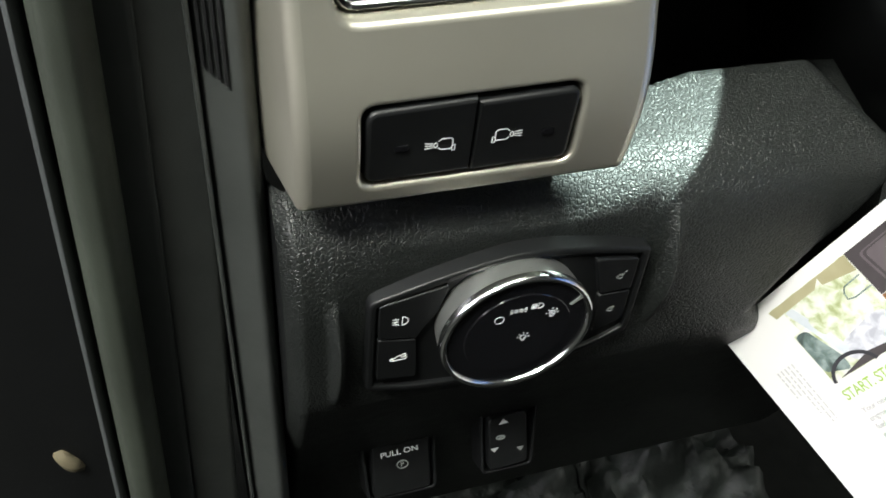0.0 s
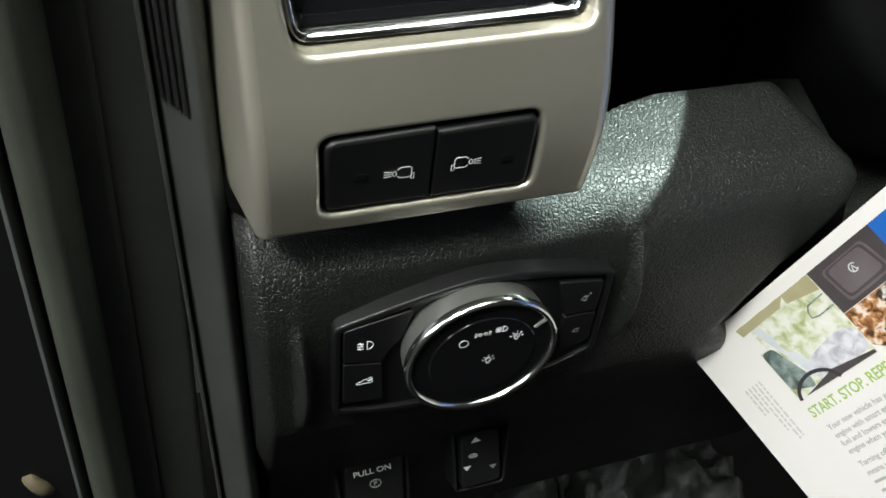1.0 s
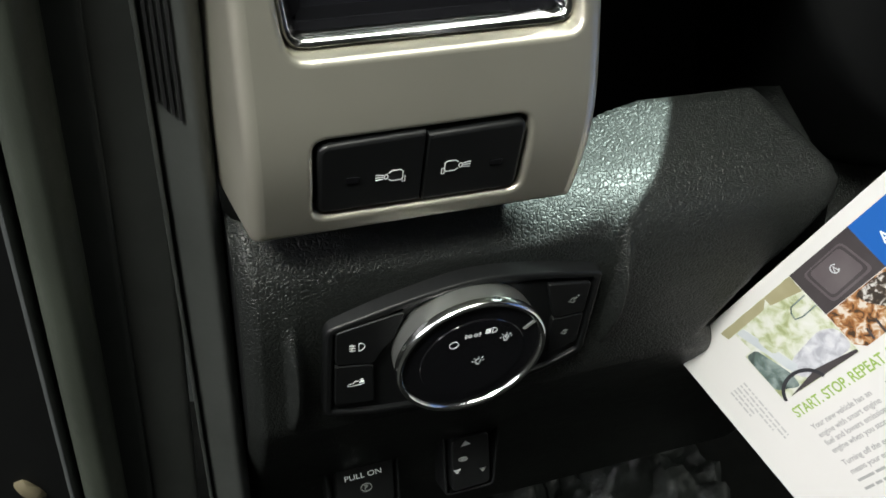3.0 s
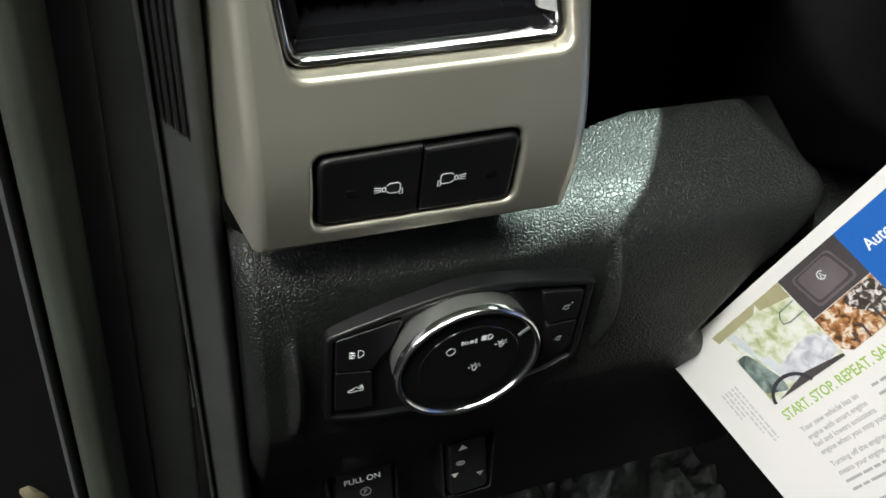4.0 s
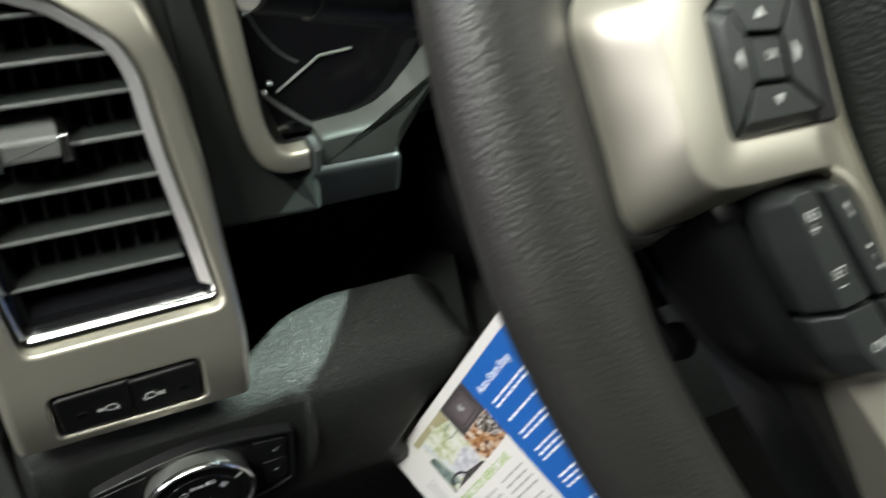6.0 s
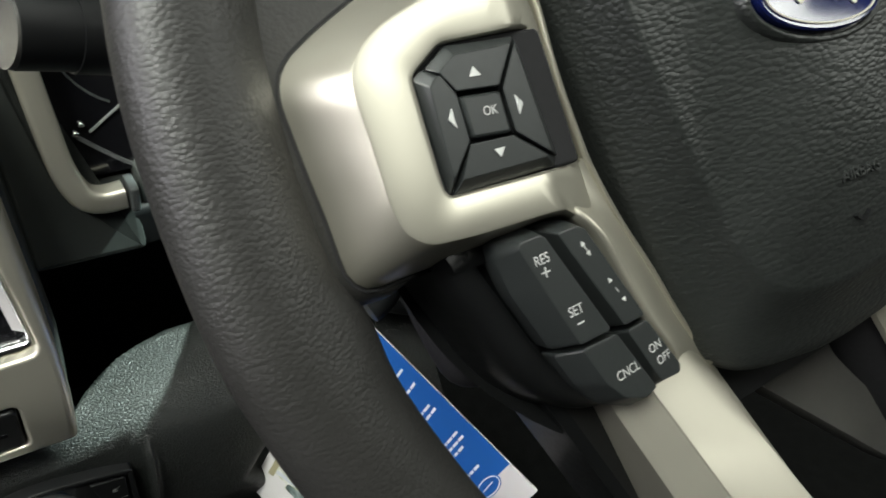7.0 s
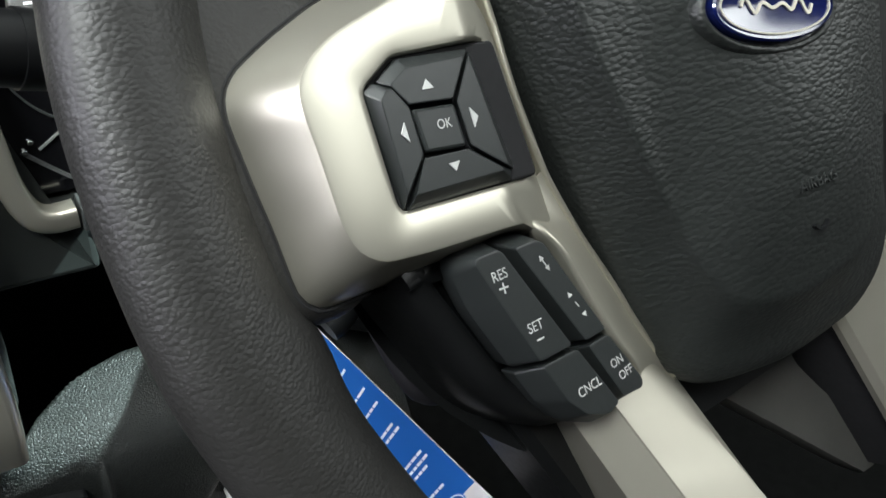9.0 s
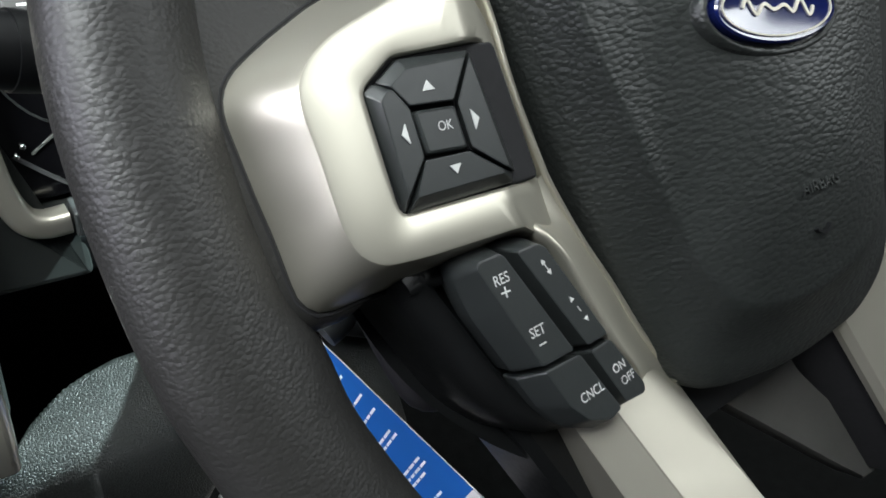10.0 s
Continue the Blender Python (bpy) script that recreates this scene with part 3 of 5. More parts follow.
# ---- lamp switch ----
def lamp_switch():
    root = thing("headlamp_switch", DASH, "black headlamp switch panel with a chrome-ringed rotary knob", "switch")
    hexa = [(0.0445, 1.3120), (0.0700, 1.3194), (0.0927, 1.3240), (0.1150, 1.3212), (0.1378, 1.3168), (0.1385, 1.2775), (0.1250, 1.2700), (0.0915, 1.2630), (0.0600, 1.2660), (0.0440, 1.2702)]
    outer = rounded(hexa, [0.003, 0.014, 0.014, 0.014, 0.002, 0.003, 0.01, 0.02, 0.01, 0.003], 4)
    part("frame", holed(outer, [inset(outer, 0.0026)], -0.180, -0.1672, 0.0010, 0.0006), "black_plastic", root)
    part("field", slab(inset(outer, 0.0024), -0.178, -0.1690, 0.0003), "black_plastic", root)

    def key(points, name="button"):
        return part(name, slab(rounded(points, 0.0012, 3), -0.172, -0.1668, 0.0004), "black_plastic", root)

    fog = key([(0.0476, 1.2962), (0.0602, 1.2937), (0.0622, 1.2985), (0.0664, 1.3040), (0.0693, 1.3152), (0.0476, 1.3106)])
    cargo = key([(0.0476, 1.2758), (0.0612, 1.2742), (0.0600, 1.2930), (0.0476, 1.2954)])
    up = key([(0.1225, 1.2990), (0.1340, 1.2994), (0.1338, 1.3132), (0.1180, 1.3155)])
    down = key([(0.1235, 1.2800), (0.1344, 1.2845), (0.1340, 1.2986), (0.1225, 1.2982)])
    z0, z1 = -0.1668, -0.16668
    fog_icon = [[(0.2, 1.6), (0.2, -1.6)], arc(0.2, 0, 1.7, 1.6, 90, -90), [(-2.6, 1.1), (-0.8, 0.8)], [(-2.6, 0.1), (-0.8, -0.2)], [(-2.6, -0.9), (-0.8, -1.2)], [(-1.9, 1.6), (-1.4, 0.4), (-2.0, -0.4), (-1.5, -1.6)]]
    part("icon", strokes(moved(fog_icon, 0.0548, 1.3030, 0.00112), 0.00019, z0, z1), "icon", fog, "white fog lamp icon")
    truck = [[(-2.6, -0.4), (-2.4, 0.2), (-1.0, 0.3), (-0.4, 1.2), (0.8, 1.2), (1.0, 0.4), (2.5, 0.4), (2.6, -0.5), (1.8, -0.6), (-1.6, -0.8), (-2.6, -0.4)], [(1.2, 1.6), (2.3, 1.9)], [(1.3, 1.0), (2.6, 1.0)]]
    part("icon", strokes(moved(truck, 0.0545, 1.2852, 0.00105), 0.00018, z0, z1), "icon", cargo, "white cargo lamp icon")
    dim = [arc(0, 0, 1.2, 1.2, 30, 330), [(0, 0), (1.3, 1.3)], [(-1.9, -0.6), (-1.4, -0.4)], [(1.6, 2.2), (2.4, 2.2)], [(2.0, 1.8), (2.0, 2.6)]]
    part("icon", strokes(moved(dim, 0.1285, 1.3062, 0.00085), 0.0003, z0, z1), "icon_dim", up, "faint dimmer icon")
    part("icon", strokes(moved(dim[:3], 0.1285, 1.2905, 0.0008), 0.0003, z0, z1), "icon_dim", down, "faint dimmer icon")

    cx, cy, r = 0.0906, 1.2968, 0.0255
    part("collar", lathe([(0.0238, -0.175), (0.0238, -0.1690), (0.0235, -0.1687), (0.0230, -0.172)], (cx, cy), 64), "deep_black", root)
    knob = part("knob", lathe([(r * 0.93, -0.1720), (r * 0.965, -0.166), (r * 0.985, -0.1602), (r * 0.96, -0.1600)], (cx, cy), 72), "knob_side", root, "satin metal knob side", smooth=30)
    ring_bm = bmesh.new()
    rows = []
    for rr, z in ((1.003, -0.1606), (1.0, -0.1588), (0.985, -0.1577), (0.955, -0.1574), (0.925, -0.1580), (0.915, -0.1592), (0.915, -0.1615)):
        rows.append([ring_bm.verts.new((cx + r * rr * math.cos(2 * math.pi * k / 96), cy + r * rr * math.sin(2 * math.pi * k / 96), z)) for k in range(96)])
    for a, b in zip(rows, rows[1:]):
        bridge(ring_bm, a, b)
    part("chrome_ring", ring_bm, "ring_chrome", knob, "bright chrome ring", smooth=60)
    part("knob_face", lathe([(r * 0.92, -0.1625), (r * 0.92, -0.1590), (r * 0.70, -0.1588), (r * 0.69, -0.1584), (r * 0.55, -0.15835)], (cx, cy), 72), "gloss_black", knob, "gloss black knob face", smooth=30)
    z0, z1 = -0.15835, -0.1582
    rays = [[(1.5 * math.cos(a), 1.5 * math.sin(a)), (2.1 * math.cos(a), 2.1 * math.sin(a))] for a in (radians(k) for k in (0, 45, 90, 135, 180))]
    bulb = [arc(0, 0, 0.9, 0.9, -60, 240)] + rays + [[(-0.45, -0.8), (-0.45, -1.5), (0.45, -1.5), (0.45, -0.8)]]
    marks = moved([arc(0, 0, 1.45, 1.45, 0, 360)], 0.0833, 1.3053, 0.00105) + moved(bulb, 0.0926, 1.2953, 0.00105) + moved(bulb + [[(-0.3, -0.4), (0, 0.5), (0.3, -0.4)]], 0.1010, 1.3046, 0.00105)
    park = [arc(-0.95, 0, 0.60, 0.60, 0, 360), [(-2.7, 0.9), (-2.0, 0.6)], [(-2.8, 0.0), (-2.0, 0.0)], [(-2.7, -0.9), (-2.0, -0.6)]]
    park += [[(-x, y) for x, y in line] for line in park]
    beam = [[(0, 1.2), (0, -1.2)], arc(0, 0, 1.6, 1.2, 90, -90)] + [[(-2.4, k), (-0.5, k)] for k in (0.9, 0.3, -0.3, -0.9)]
    marks += moved(park, 0.0893, 1.3082, 0.00098) + moved(beam, 0.0958, 1.3090, 0.00098)
    part("icon", strokes(marks, 0.00012, z0, z1), "icon", knob, "white lamp position icons")
    part("pointer", slab([(0.1066, 1.3068), (0.1075, 1.3060), (0.1115, 1.3092), (0.1107, 1.3100)], -0.1592, -0.1585, 0.0001), "icon_dim", knob)


lamp_switch()


def small_switches():
    face = Matrix(((1, 0, 0, 0), (0, 0.53, -0.85, 0), (0, 0.85, 0.53, 0), (0, 0, 0, 1)))
    at = lambda x, y, z: LEVEL @ Matrix.Translation((x, y, z)) @ face
    brake = thing("parking_brake_switch", at(0.0702, 0.2050, 1.1690), "small black parking brake switch lettered pull on", "switch")
    part("lever", slab(rounded([(-0.0135, -0.020), (0.0135, -0.020), (0.0150, 0.0062), (-0.0120, 0.0050)], 0.003), -0.012, -0.0002, 0.0008), "black_plastic", brake)
    rim_line = [(-0.0160, -0.022), (0.0165, -0.022), (0.0185, 0.0085), (-0.0150, 0.0085), (-0.0170, 0.0060)]
    outer = rounded(rim_line, 0.003)
    part("pocket_rim", holed(outer, [inset(outer, 0.0016)], -0.016, -0.0015, 0.0006, 0.0005), "black_plastic", brake)
    words("lettering", "PULL ON", 0.0003, 0.0002, 0.0, 0.0026, "icon", brake, wide=1.20, turn=2)
    part("icon", strokes(moved([arc(0, 0, 2.3, 1.7, 0, 360), [(-0.5, -0.9), (-0.5, 0.9), (0.4, 0.9), (0.5, 0.2), (-0.4, 0.1)]], 0.0012, -0.0060, 0.0011), 0.00045, -0.0002, 0.0001), "icon_dim", brake)
    pedal = thing("pedal_adjust_switch", at(0.1137, 0.1960, 1.1890), "small black pedal adjustment rocker with arrow marks", "switch")
    part("rocker", slab(rounded([(-0.0075, -0.0215), (0.0110, -0.0205), (0.0120, 0.0040), (-0.0060, 0.0030)], 0.003), -0.012, -0.0002, 0.0008), "black_plastic", pedal)
    outer = rounded([(-0.0105, -0.024), (0.0135, -0.024), (0.0190, 0.0055), (-0.0090, 0.0055)], 0.003)
    part("pocket_rim", holed(outer, [inset(outer, 0.0014)], -0.016, -0.0025, 0.0006, 0.0005), "black_plastic", pedal)
    part("arrow", slab([(-0.0016, -0.0006), (0.0030, -0.0002), (0.0006, 0.0017)], -0.0002, 0.0001, 0.00005), "icon_grey", pedal)
    part("icon", strokes(moved([arc(0, 0, 2.0, 0.8, 0, 360), [(-1.5, -0.4), (1.5, 0.4)]], -0.0012, -0.0066, 0.0010), 0.0005, -0.0002, 0.0001), "icon_dim", pedal)
    part("arrow", slab([(-0.0062, -0.0110), (-0.0046, -0.0130), (-0.0026, -0.0110)], -0.0002, 0.0001, 0.00005), "icon_grey", pedal)
    part("arrow", slab([(0.0060, -0.0128), (0.0076, -0.0148), (0.0094, -0.0128)], -0.0002, 0.0001, 0.00005), "icon_dim", pedal)


small_switches()

# ---- dash end and door opening ----
def extrusion(name, points, z0, z1, mat, parent, dx=0.0, steps=3, label=""):
    """A section in x and y drawn upright from z0 to z1, leaning by dx to the right downwards."""
    bm, rows = bmesh.new(), []
    loop = rounded(points, 0.0025, 4)
    for k in range(steps + 1):
        z = z0 + (z1 - z0) * k / steps
        rows.append([bm.verts.new((p[0] + dx * (z1 - z) / (z1 - z0), p[1], z)) for p in loop])
    for a, b in zip(rows, rows[1:]):
        bridge(bm, a, b)
    bm.faces.new(rows[0][::-1])
    bm.faces.new(rows[-1])
    return part(name, bm, mat, parent, label, smooth=40)


def door_side():
    cap = thing("dash_end_cap", LEVEL, "dark grey dash end cap with fine demister slots", "trim panel")
    extrusion("panel", [(0.0056, 0.1950), (0.0165, 0.1890), (0.0200, 0.1945), (0.0200, 0.330), (0.0035, 0.330)], 1.10, 1.62, "pillar_grey", cap)
    for k in range(4):
        x = 0.0070 + 0.0017 * k
        part("slot", box((0.0008, 0.0018, 0.095), (x, 0.1950 - 0.55 * (x - 0.0056) - 0.0004, 1.4290 - 0.0015 * k)), "deep_black", cap)
    pillar = thing("door_pillar_trim", LEVEL, "dark ribbed door pillar trim", "trim panel")
    extrusion("rib", [(0.0040, 0.1932), (0.0054, 0.1932), (0.0054, 0.330), (0.0040, 0.330)], 1.05, 1.62, "pillar_grey", pillar, 0.0)
    extrusion("panel", [(0.0009, 0.1985), (0.0100, 0.1975), (0.0180, 0.1985), (0.0180, 0.330), (0.0009, 0.330)], 1.05, 1.62, "pillar_grey", pillar, -0.024)
    extrusion("gap_strip", [(-0.0080, 0.2020), (0.0040, 0.1970), (0.0040, 0.330), (-0.0080, 0.330)], 1.05, 1.62, "trim_grey", pillar, -0.028)
    seal = thing("door_seal", LEVEL, "thick olive-grey rubber door seal", "door seal")
    extrusion("bulb", [(-0.0165, 0.1900), (-0.0135, 0.1815), (-0.0070, 0.1800), (-0.0030, 0.1880), (-0.0030, 0.2150), (-0.0165, 0.2150)], 1.02, 1.66, "rubber", seal, -0.032, 8)
    extrusion("lip", [(-0.0215, 0.1930), (-0.0195, 0.1880), (-0.0172, 0.1930), (-0.0172, 0.2150), (-0.0215, 0.2150)], 1.02, 1.66, "trim_grey", seal, -0.0325, 8)
    sill = thing("door_jamb", LEVEL, "plain black door jamb panel", "body panel")
    extrusion("panel", [(-0.30, 0.240), (-0.030, 0.216), (-0.016, 0.216), (-0.016, 0.34), (-0.30, 0.34)], 0.70, 1.66, "black_plastic", sill)
    clip = thing("wiring_clip", LEVEL, "small beige plastic clip on the door jamb", "clip")
    part("clip", sweep(spline([(-0.0650, 0.2215, 1.198), (-0.0640, 0.2195, 1.195), (-0.0615, 0.2190, 1.190), (-0.0600, 0.2215, 1.186)], 5), circle_section(0.0036, 8)), "beige", clip)


door_side()

# ---- instrument panel behind the wheel ----
def instrument_panel():
    root = thing("instrument_panel", LEVEL, "dark dash hood with a shadowed recess under the gauges", "dashboard panel")
    # dark body under the gauges, the recess behind the ledge and the wall beside the vent
    part("recess_back", box((0.34, 0.02, 0.30), (0.29, 0.300, 1.36)), "deep_black", root)
    part("underside", box((0.088, 0.13, 0.020), (0.164, 0.279, 1.420), 0.004), "black_plastic", root)
    upright = Matrix(((1, 0, 0, 0), (0, 0, -1, 0), (0, 1, 0, 0), (0, 0, 0, 1)))
    part("lower_trim", leaned(slab(rounded([(0.121, 1.411), (0.168, 1.410), (0.168, 1.4375), (0.146, 1.4375), (0.138, 1.452), (0.129, 1.500), (0.119, 1.560), (0.110, 1.560)], 0.003), -0.28, -0.2010, 0.003)), "step_plastic", root).matrix_local = upright
    bm = slab(rounded([(0.113, 1.352), (0.1225, 1.352), (0.1235, 1.387), (0.1195, 1.45), (0.1160, 1.49), (0.1080, 1.56), (0.095, 1.56), (0.108, 1.48)], 0.002), -0.29, -0.1990, 0.004)
    part("cheek", leaned(bm), "step_plastic", root).matrix_local = upright
    # hood out of view, set to keep light off the ledge and gauges
    part("hood", box((0.46, 0.26, 0.03), (0.34, 0.345, 1.675), 0.01), "dash_leather", root)


def gauge_trim():
    root = thing("gauge_surround", DASH, "curved satin silver trim round the gauges", "trim")
    line = spline([(x, z, -0.1985 - leaning(z)) for x, z in ((0.1130, 1.600), (0.1218, 1.560), (0.1290, 1.535), (0.1338, 1.511), (0.1375, 1.478), (0.1405, 1.455), (0.1455, 1.4425), (0.1530, 1.4385), (0.1622, 1.4385))], 6)
    section = rounded([(-0.0052, -0.006), (0.0052, -0.006), (0.0052, 0.0045), (-0.0052, 0.0045)], 0.003, 3)
    part("trim", sweep(line, [tuple(p) for p in section]), "silver", root, smooth=60)
    part("end_clip", box((0.0040, 0.0120, 0.012), (0.1655, 1.4385, -0.2150), 0.001), "trim_grey", root, "dark end clip")
    mid = thing("gauge_lower_trim", DASH, "grey stepped trim below the gauges", "trim")
    part("upper_step", slab(rounded([(0.1700, 1.4290), (0.2062, 1.4290), (0.2078, 1.4420), (0.2150, 1.4530), (0.2290, 1.4740), (0.2240, 1.4730), (0.2150, 1.4605), (0.2075, 1.4532), (0.1995, 1.4484), (0.1900, 1.4457), (0.1762, 1.4446), (0.1700, 1.4440)], 0.0015), -0.235, -0.2170, 0.0015), "step_light", mid)
    part("lower_step", slab(rounded([(0.1690, 1.4100), (0.2056, 1.4130), (0.2066, 1.4280), (0.1700, 1.4280)], 0.002), -0.26, -0.2145, 0.002), "step_light", mid)
    gauges = thing("gauge_cluster", DASH, "unlit gloss black gauge cluster behind a clear lens", "gauge cluster")
    part("lens", leaned(slab([(0.128, 1.44), (0.44, 1.44), (0.44, 1.62), (0.112, 1.62)], -0.25, -0.2130, 0.001)), "gloss_black", gauges)
    dial = [tuple(p)[:2] for p in spline([(0.1489, 1.4601, 0), (0.1674, 1.4450, 0), (0.1795, 1.4395, 0), (0.1950, 1.4420, 0), (0.2101, 1.4490, 0), (0.2250, 1.4640, 0)], 5)]
    part("dial_ring", leaned(strokes([dial], 0.0013, -0.2130, -0.2115)), "slat_edge", gauges)
    part("dial_ring", leaned(strokes([arc(0.178, 1.512, 0.034, 0.044, 130, 250, 16)], 0.0008, -0.2130, -0.2122)), "trim_grey", gauges)
    part("needle", leaned(strokes([[(0.1559, 1.4598), (0.1759, 1.4723), (0.1907, 1.4736)]], 0.0006, -0.2130, -0.2118)), "icon_dim", gauges)
    # small chrome beads added in place of glints on the gauges
    for x, z in ((0.1500, 1.4605), (0.1462, 1.4930), (0.1530, 1.4640)):
        part("glint_bead", leaned(slab(arc(x, z, 0.0014, 0.0010, 0, 330, 11), -0.2130, -0.2105, 0.0006)), "chrome", gauges)


instrument_panel()
gauge_trim()


def column():
    root = thing("steering_column", COLUMN, "black moulded steering column housing", "steering column")
    bm = lathe([(0.112, -0.42), (0.1125, -0.266), (0.1115, -0.260), (0.108, -0.255), (0.098, -0.250), (0.080, -0.240), (0.070, -0.17), (0.062, -0.11), (0.060, -0.06)], (0, 0), 72)
    for v in bm.verts:                           # low over the shaft, deep below it
        if v.co.y > 0:
            v.co.y *= 0.42
    part("housing", bm, "black_plastic", root, smooth=60)
    shroud = thing("column_shroud", LEVEL, "black moulded lower column shroud with a tilt lever", "column shroud")
    part("body", box((0.07, 0.075, 0.05), (0.2780, 0.1260, 1.4560), 0.012), "black_plastic", shroud, smooth=50)
    part("rib", sweep(spline([(0.2360, 0.1120, 1.4740), (0.2365, 0.1010, 1.4620), (0.2385, 0.0860, 1.4495), (0.2425, 0.0700, 1.4390), (0.2560, 0.0700, 1.4330)], 6), circle_section(0.0070, 16)), "deep_black", shroud, smooth=60)
    part("tilt_lever", sweep(spline([(0.2420, 0.1180, 1.4640), (0.2270, 0.1020, 1.4560), (0.2180, 0.0990, 1.4520)], 6), circle_section(0.0062, 16)), "key_plastic", shroud, smooth=60)
    stalk = thing("turn_signal_stalk", LEVEL, "black turn signal stalk with a grey printed end", "stalk")
    line = spline([(0.300, 0.170, 1.500), (0.240, 0.162, 1.518), (0.190, 0.155, 1.535), (0.158, 0.151, 1.5445), (0.140, 0.1490, 1.5495), (0.1265, 0.1475, 1.5530)], 6)
    part("lever", sweep(line, circle_section(0.0108, 28)), "black_plastic", stalk, smooth=60)
    part("twist_band", sweep(line[16:24], circle_section(0.0116, 28)), "black_plastic", stalk, smooth=60)
    part("end_cap", sweep([(0.1268, 0.1475, 1.5529), (0.1256, 0.1474, 1.5532), (0.1250, 0.1473, 1.5534)], circle_section(0.0104, 28)), "grey_facet", stalk, "grey end cap", smooth=40)
    end = part("printed_end", slab(rounded([(-0.012, -0.0030), (0.016, -0.0030), (0.016, 0.006), (-0.012, 0.006)], 0.002), -0.004, 0.0012, 0.001), "grey_facet", stalk, "grey printed piece")
    end.matrix_local = Matrix.Translation((0.1560, 0.1550, 1.5560)) @ pose(0, 0, 0, 42, 0, -4)
    for x in (-0.006, 0.001, 0.006):
        part("print_bar", box((0.0036, 0.0009, 0.0002), (x, 0.0020, 0.0013)), "icon", end)


column()


def footwell():
    floor = part("footwell_floor", box((0.75, 0.75, 0.02), (0.33, 0.45, 0.72)), "carpet", None)
    floor.matrix_world = LEVEL
    tagged(floor, "dark carpeted footwell floor", "floor", kind="structure")
    wall = part("firewall", box((0.80, 0.03, 0.80), (0.33, 0.66, 1.06)), "carpet", None)
    wall.matrix_world = LEVEL
    tagged(wall, "dark carpeted firewall", "wall", kind="structure")
    pedal = thing("brake_pedal", LEVEL, "black rubber brake pedal on a steel arm", "pedal")
    part("pad", slab(rounded([(0.205, 0.93), (0.285, 0.93), (0.285, 0.975), (0.205, 0.975)], 0.008), -0.385, -0.372, 0.004), "deep_black", pedal).matrix_local = Matrix(((1, 0, 0, 0), (0, 0, -1, 0), (0, 1, 0, 0), (0, 0, 0, 1)))
    part("arm", sweep([(0.245, 0.39, 0.95), (0.245, 0.45, 1.05), (0.245, 0.50, 1.25)], circle_section(0.009, 10)), "trim_grey", pedal)
    sheet = thing("protective_wrap", LEVEL, "crumpled clear protective wrap over the floor", "plastic sheet")
    for k0, k1 in ((0, 34), (33, 59)):
        bm, rows = bmesh.new(), []
        for i in range(40):
            rows.append([bm.verts.new((0.08 + 0.36 * k / 59, 0.24 + 0.22 * i / 39, 0.86 + (0.004 if k0 else 0.0) + 0.05 * noise.noise(Vector((k * 0.16, i * 0.13, 0.3))) + 0.018 * noise.noise(Vector((k * 0.5, i * 0.4, 2.0))))) for k in range(k0, k1 + 1)])
        for a, b in zip(rows, rows[1:]):
            for k in range(k1 - k0):
                bm.faces.new((a[k], a[k + 1], b[k + 1], b[k]))
        part("fold" if k0 else "sheet", bm, "wrap", sheet, smooth=60)


footwell()

# ---- steering wheel ----
def star(loop, centre, count=96):
    """The loop sampled at even angles about a centre from which all of it is seen."""
    pts = [Vector(p) - Vector(centre) for p in loop]
    out = []
    for k in range(count):
        d = Vector((math.cos(2 * math.pi * k / count), math.sin(2 * math.pi * k / count)))
        best = None
        for a, b in zip(pts, pts[1:] + pts[:1]):
            e = b - a
            den = d.x * e.y - d.y * e.x
            if abs(den) < 1e-12:
                continue
            t = (a.x * e.y - a.y * e.x) / den
            s = (a.x * d.y - a.y * d.x) / den
            if t > 0 and -1e-6 <= s <= 1 + 1e-6 and (best is None or t > best):
                best = t
        out.append(Vector(centre) + d * (best or 0.01))
    return out


def loft(rows, closed_top=True, closed_bottom=False, bm=None):
    """Rows of (loop, height), all with the same count."""
    bm = bm or bmesh.new()
    made = [ring(bm, lp, z) for lp, z in rows]
    for a, b in zip(made, made[1:]):
        bridge(bm, a, b)
    if closed_top:
        bm.faces.new(made[-1])
    if closed_bottom:
        bm.faces.new(made[0][::-1])
    return bm


# centre line of the rim, one half from the top down to the bottom
RIM = [(0.004, 0.186), (-0.070, 0.173), (-0.125, 0.132), (-0.155, 0.085), (-0.1665, 0.040), (-0.1690, 0.000), (-0.1660, -0.044), (-0.1600, -0.070), (-0.1500, -0.100), (-0.1340, -0.138), (-0.1100, -0.185), (-0.0750, -0.235), (0.004, -0.275)]


def rim_line():
    half = [Vector((u, v, -0.047)) for u, v in RIM]
    other = [Vector((0.008 - p.x, p.y, p.z)) for p in half[-2:0:-1]]
    return spline(half + other, 7, closed=True)


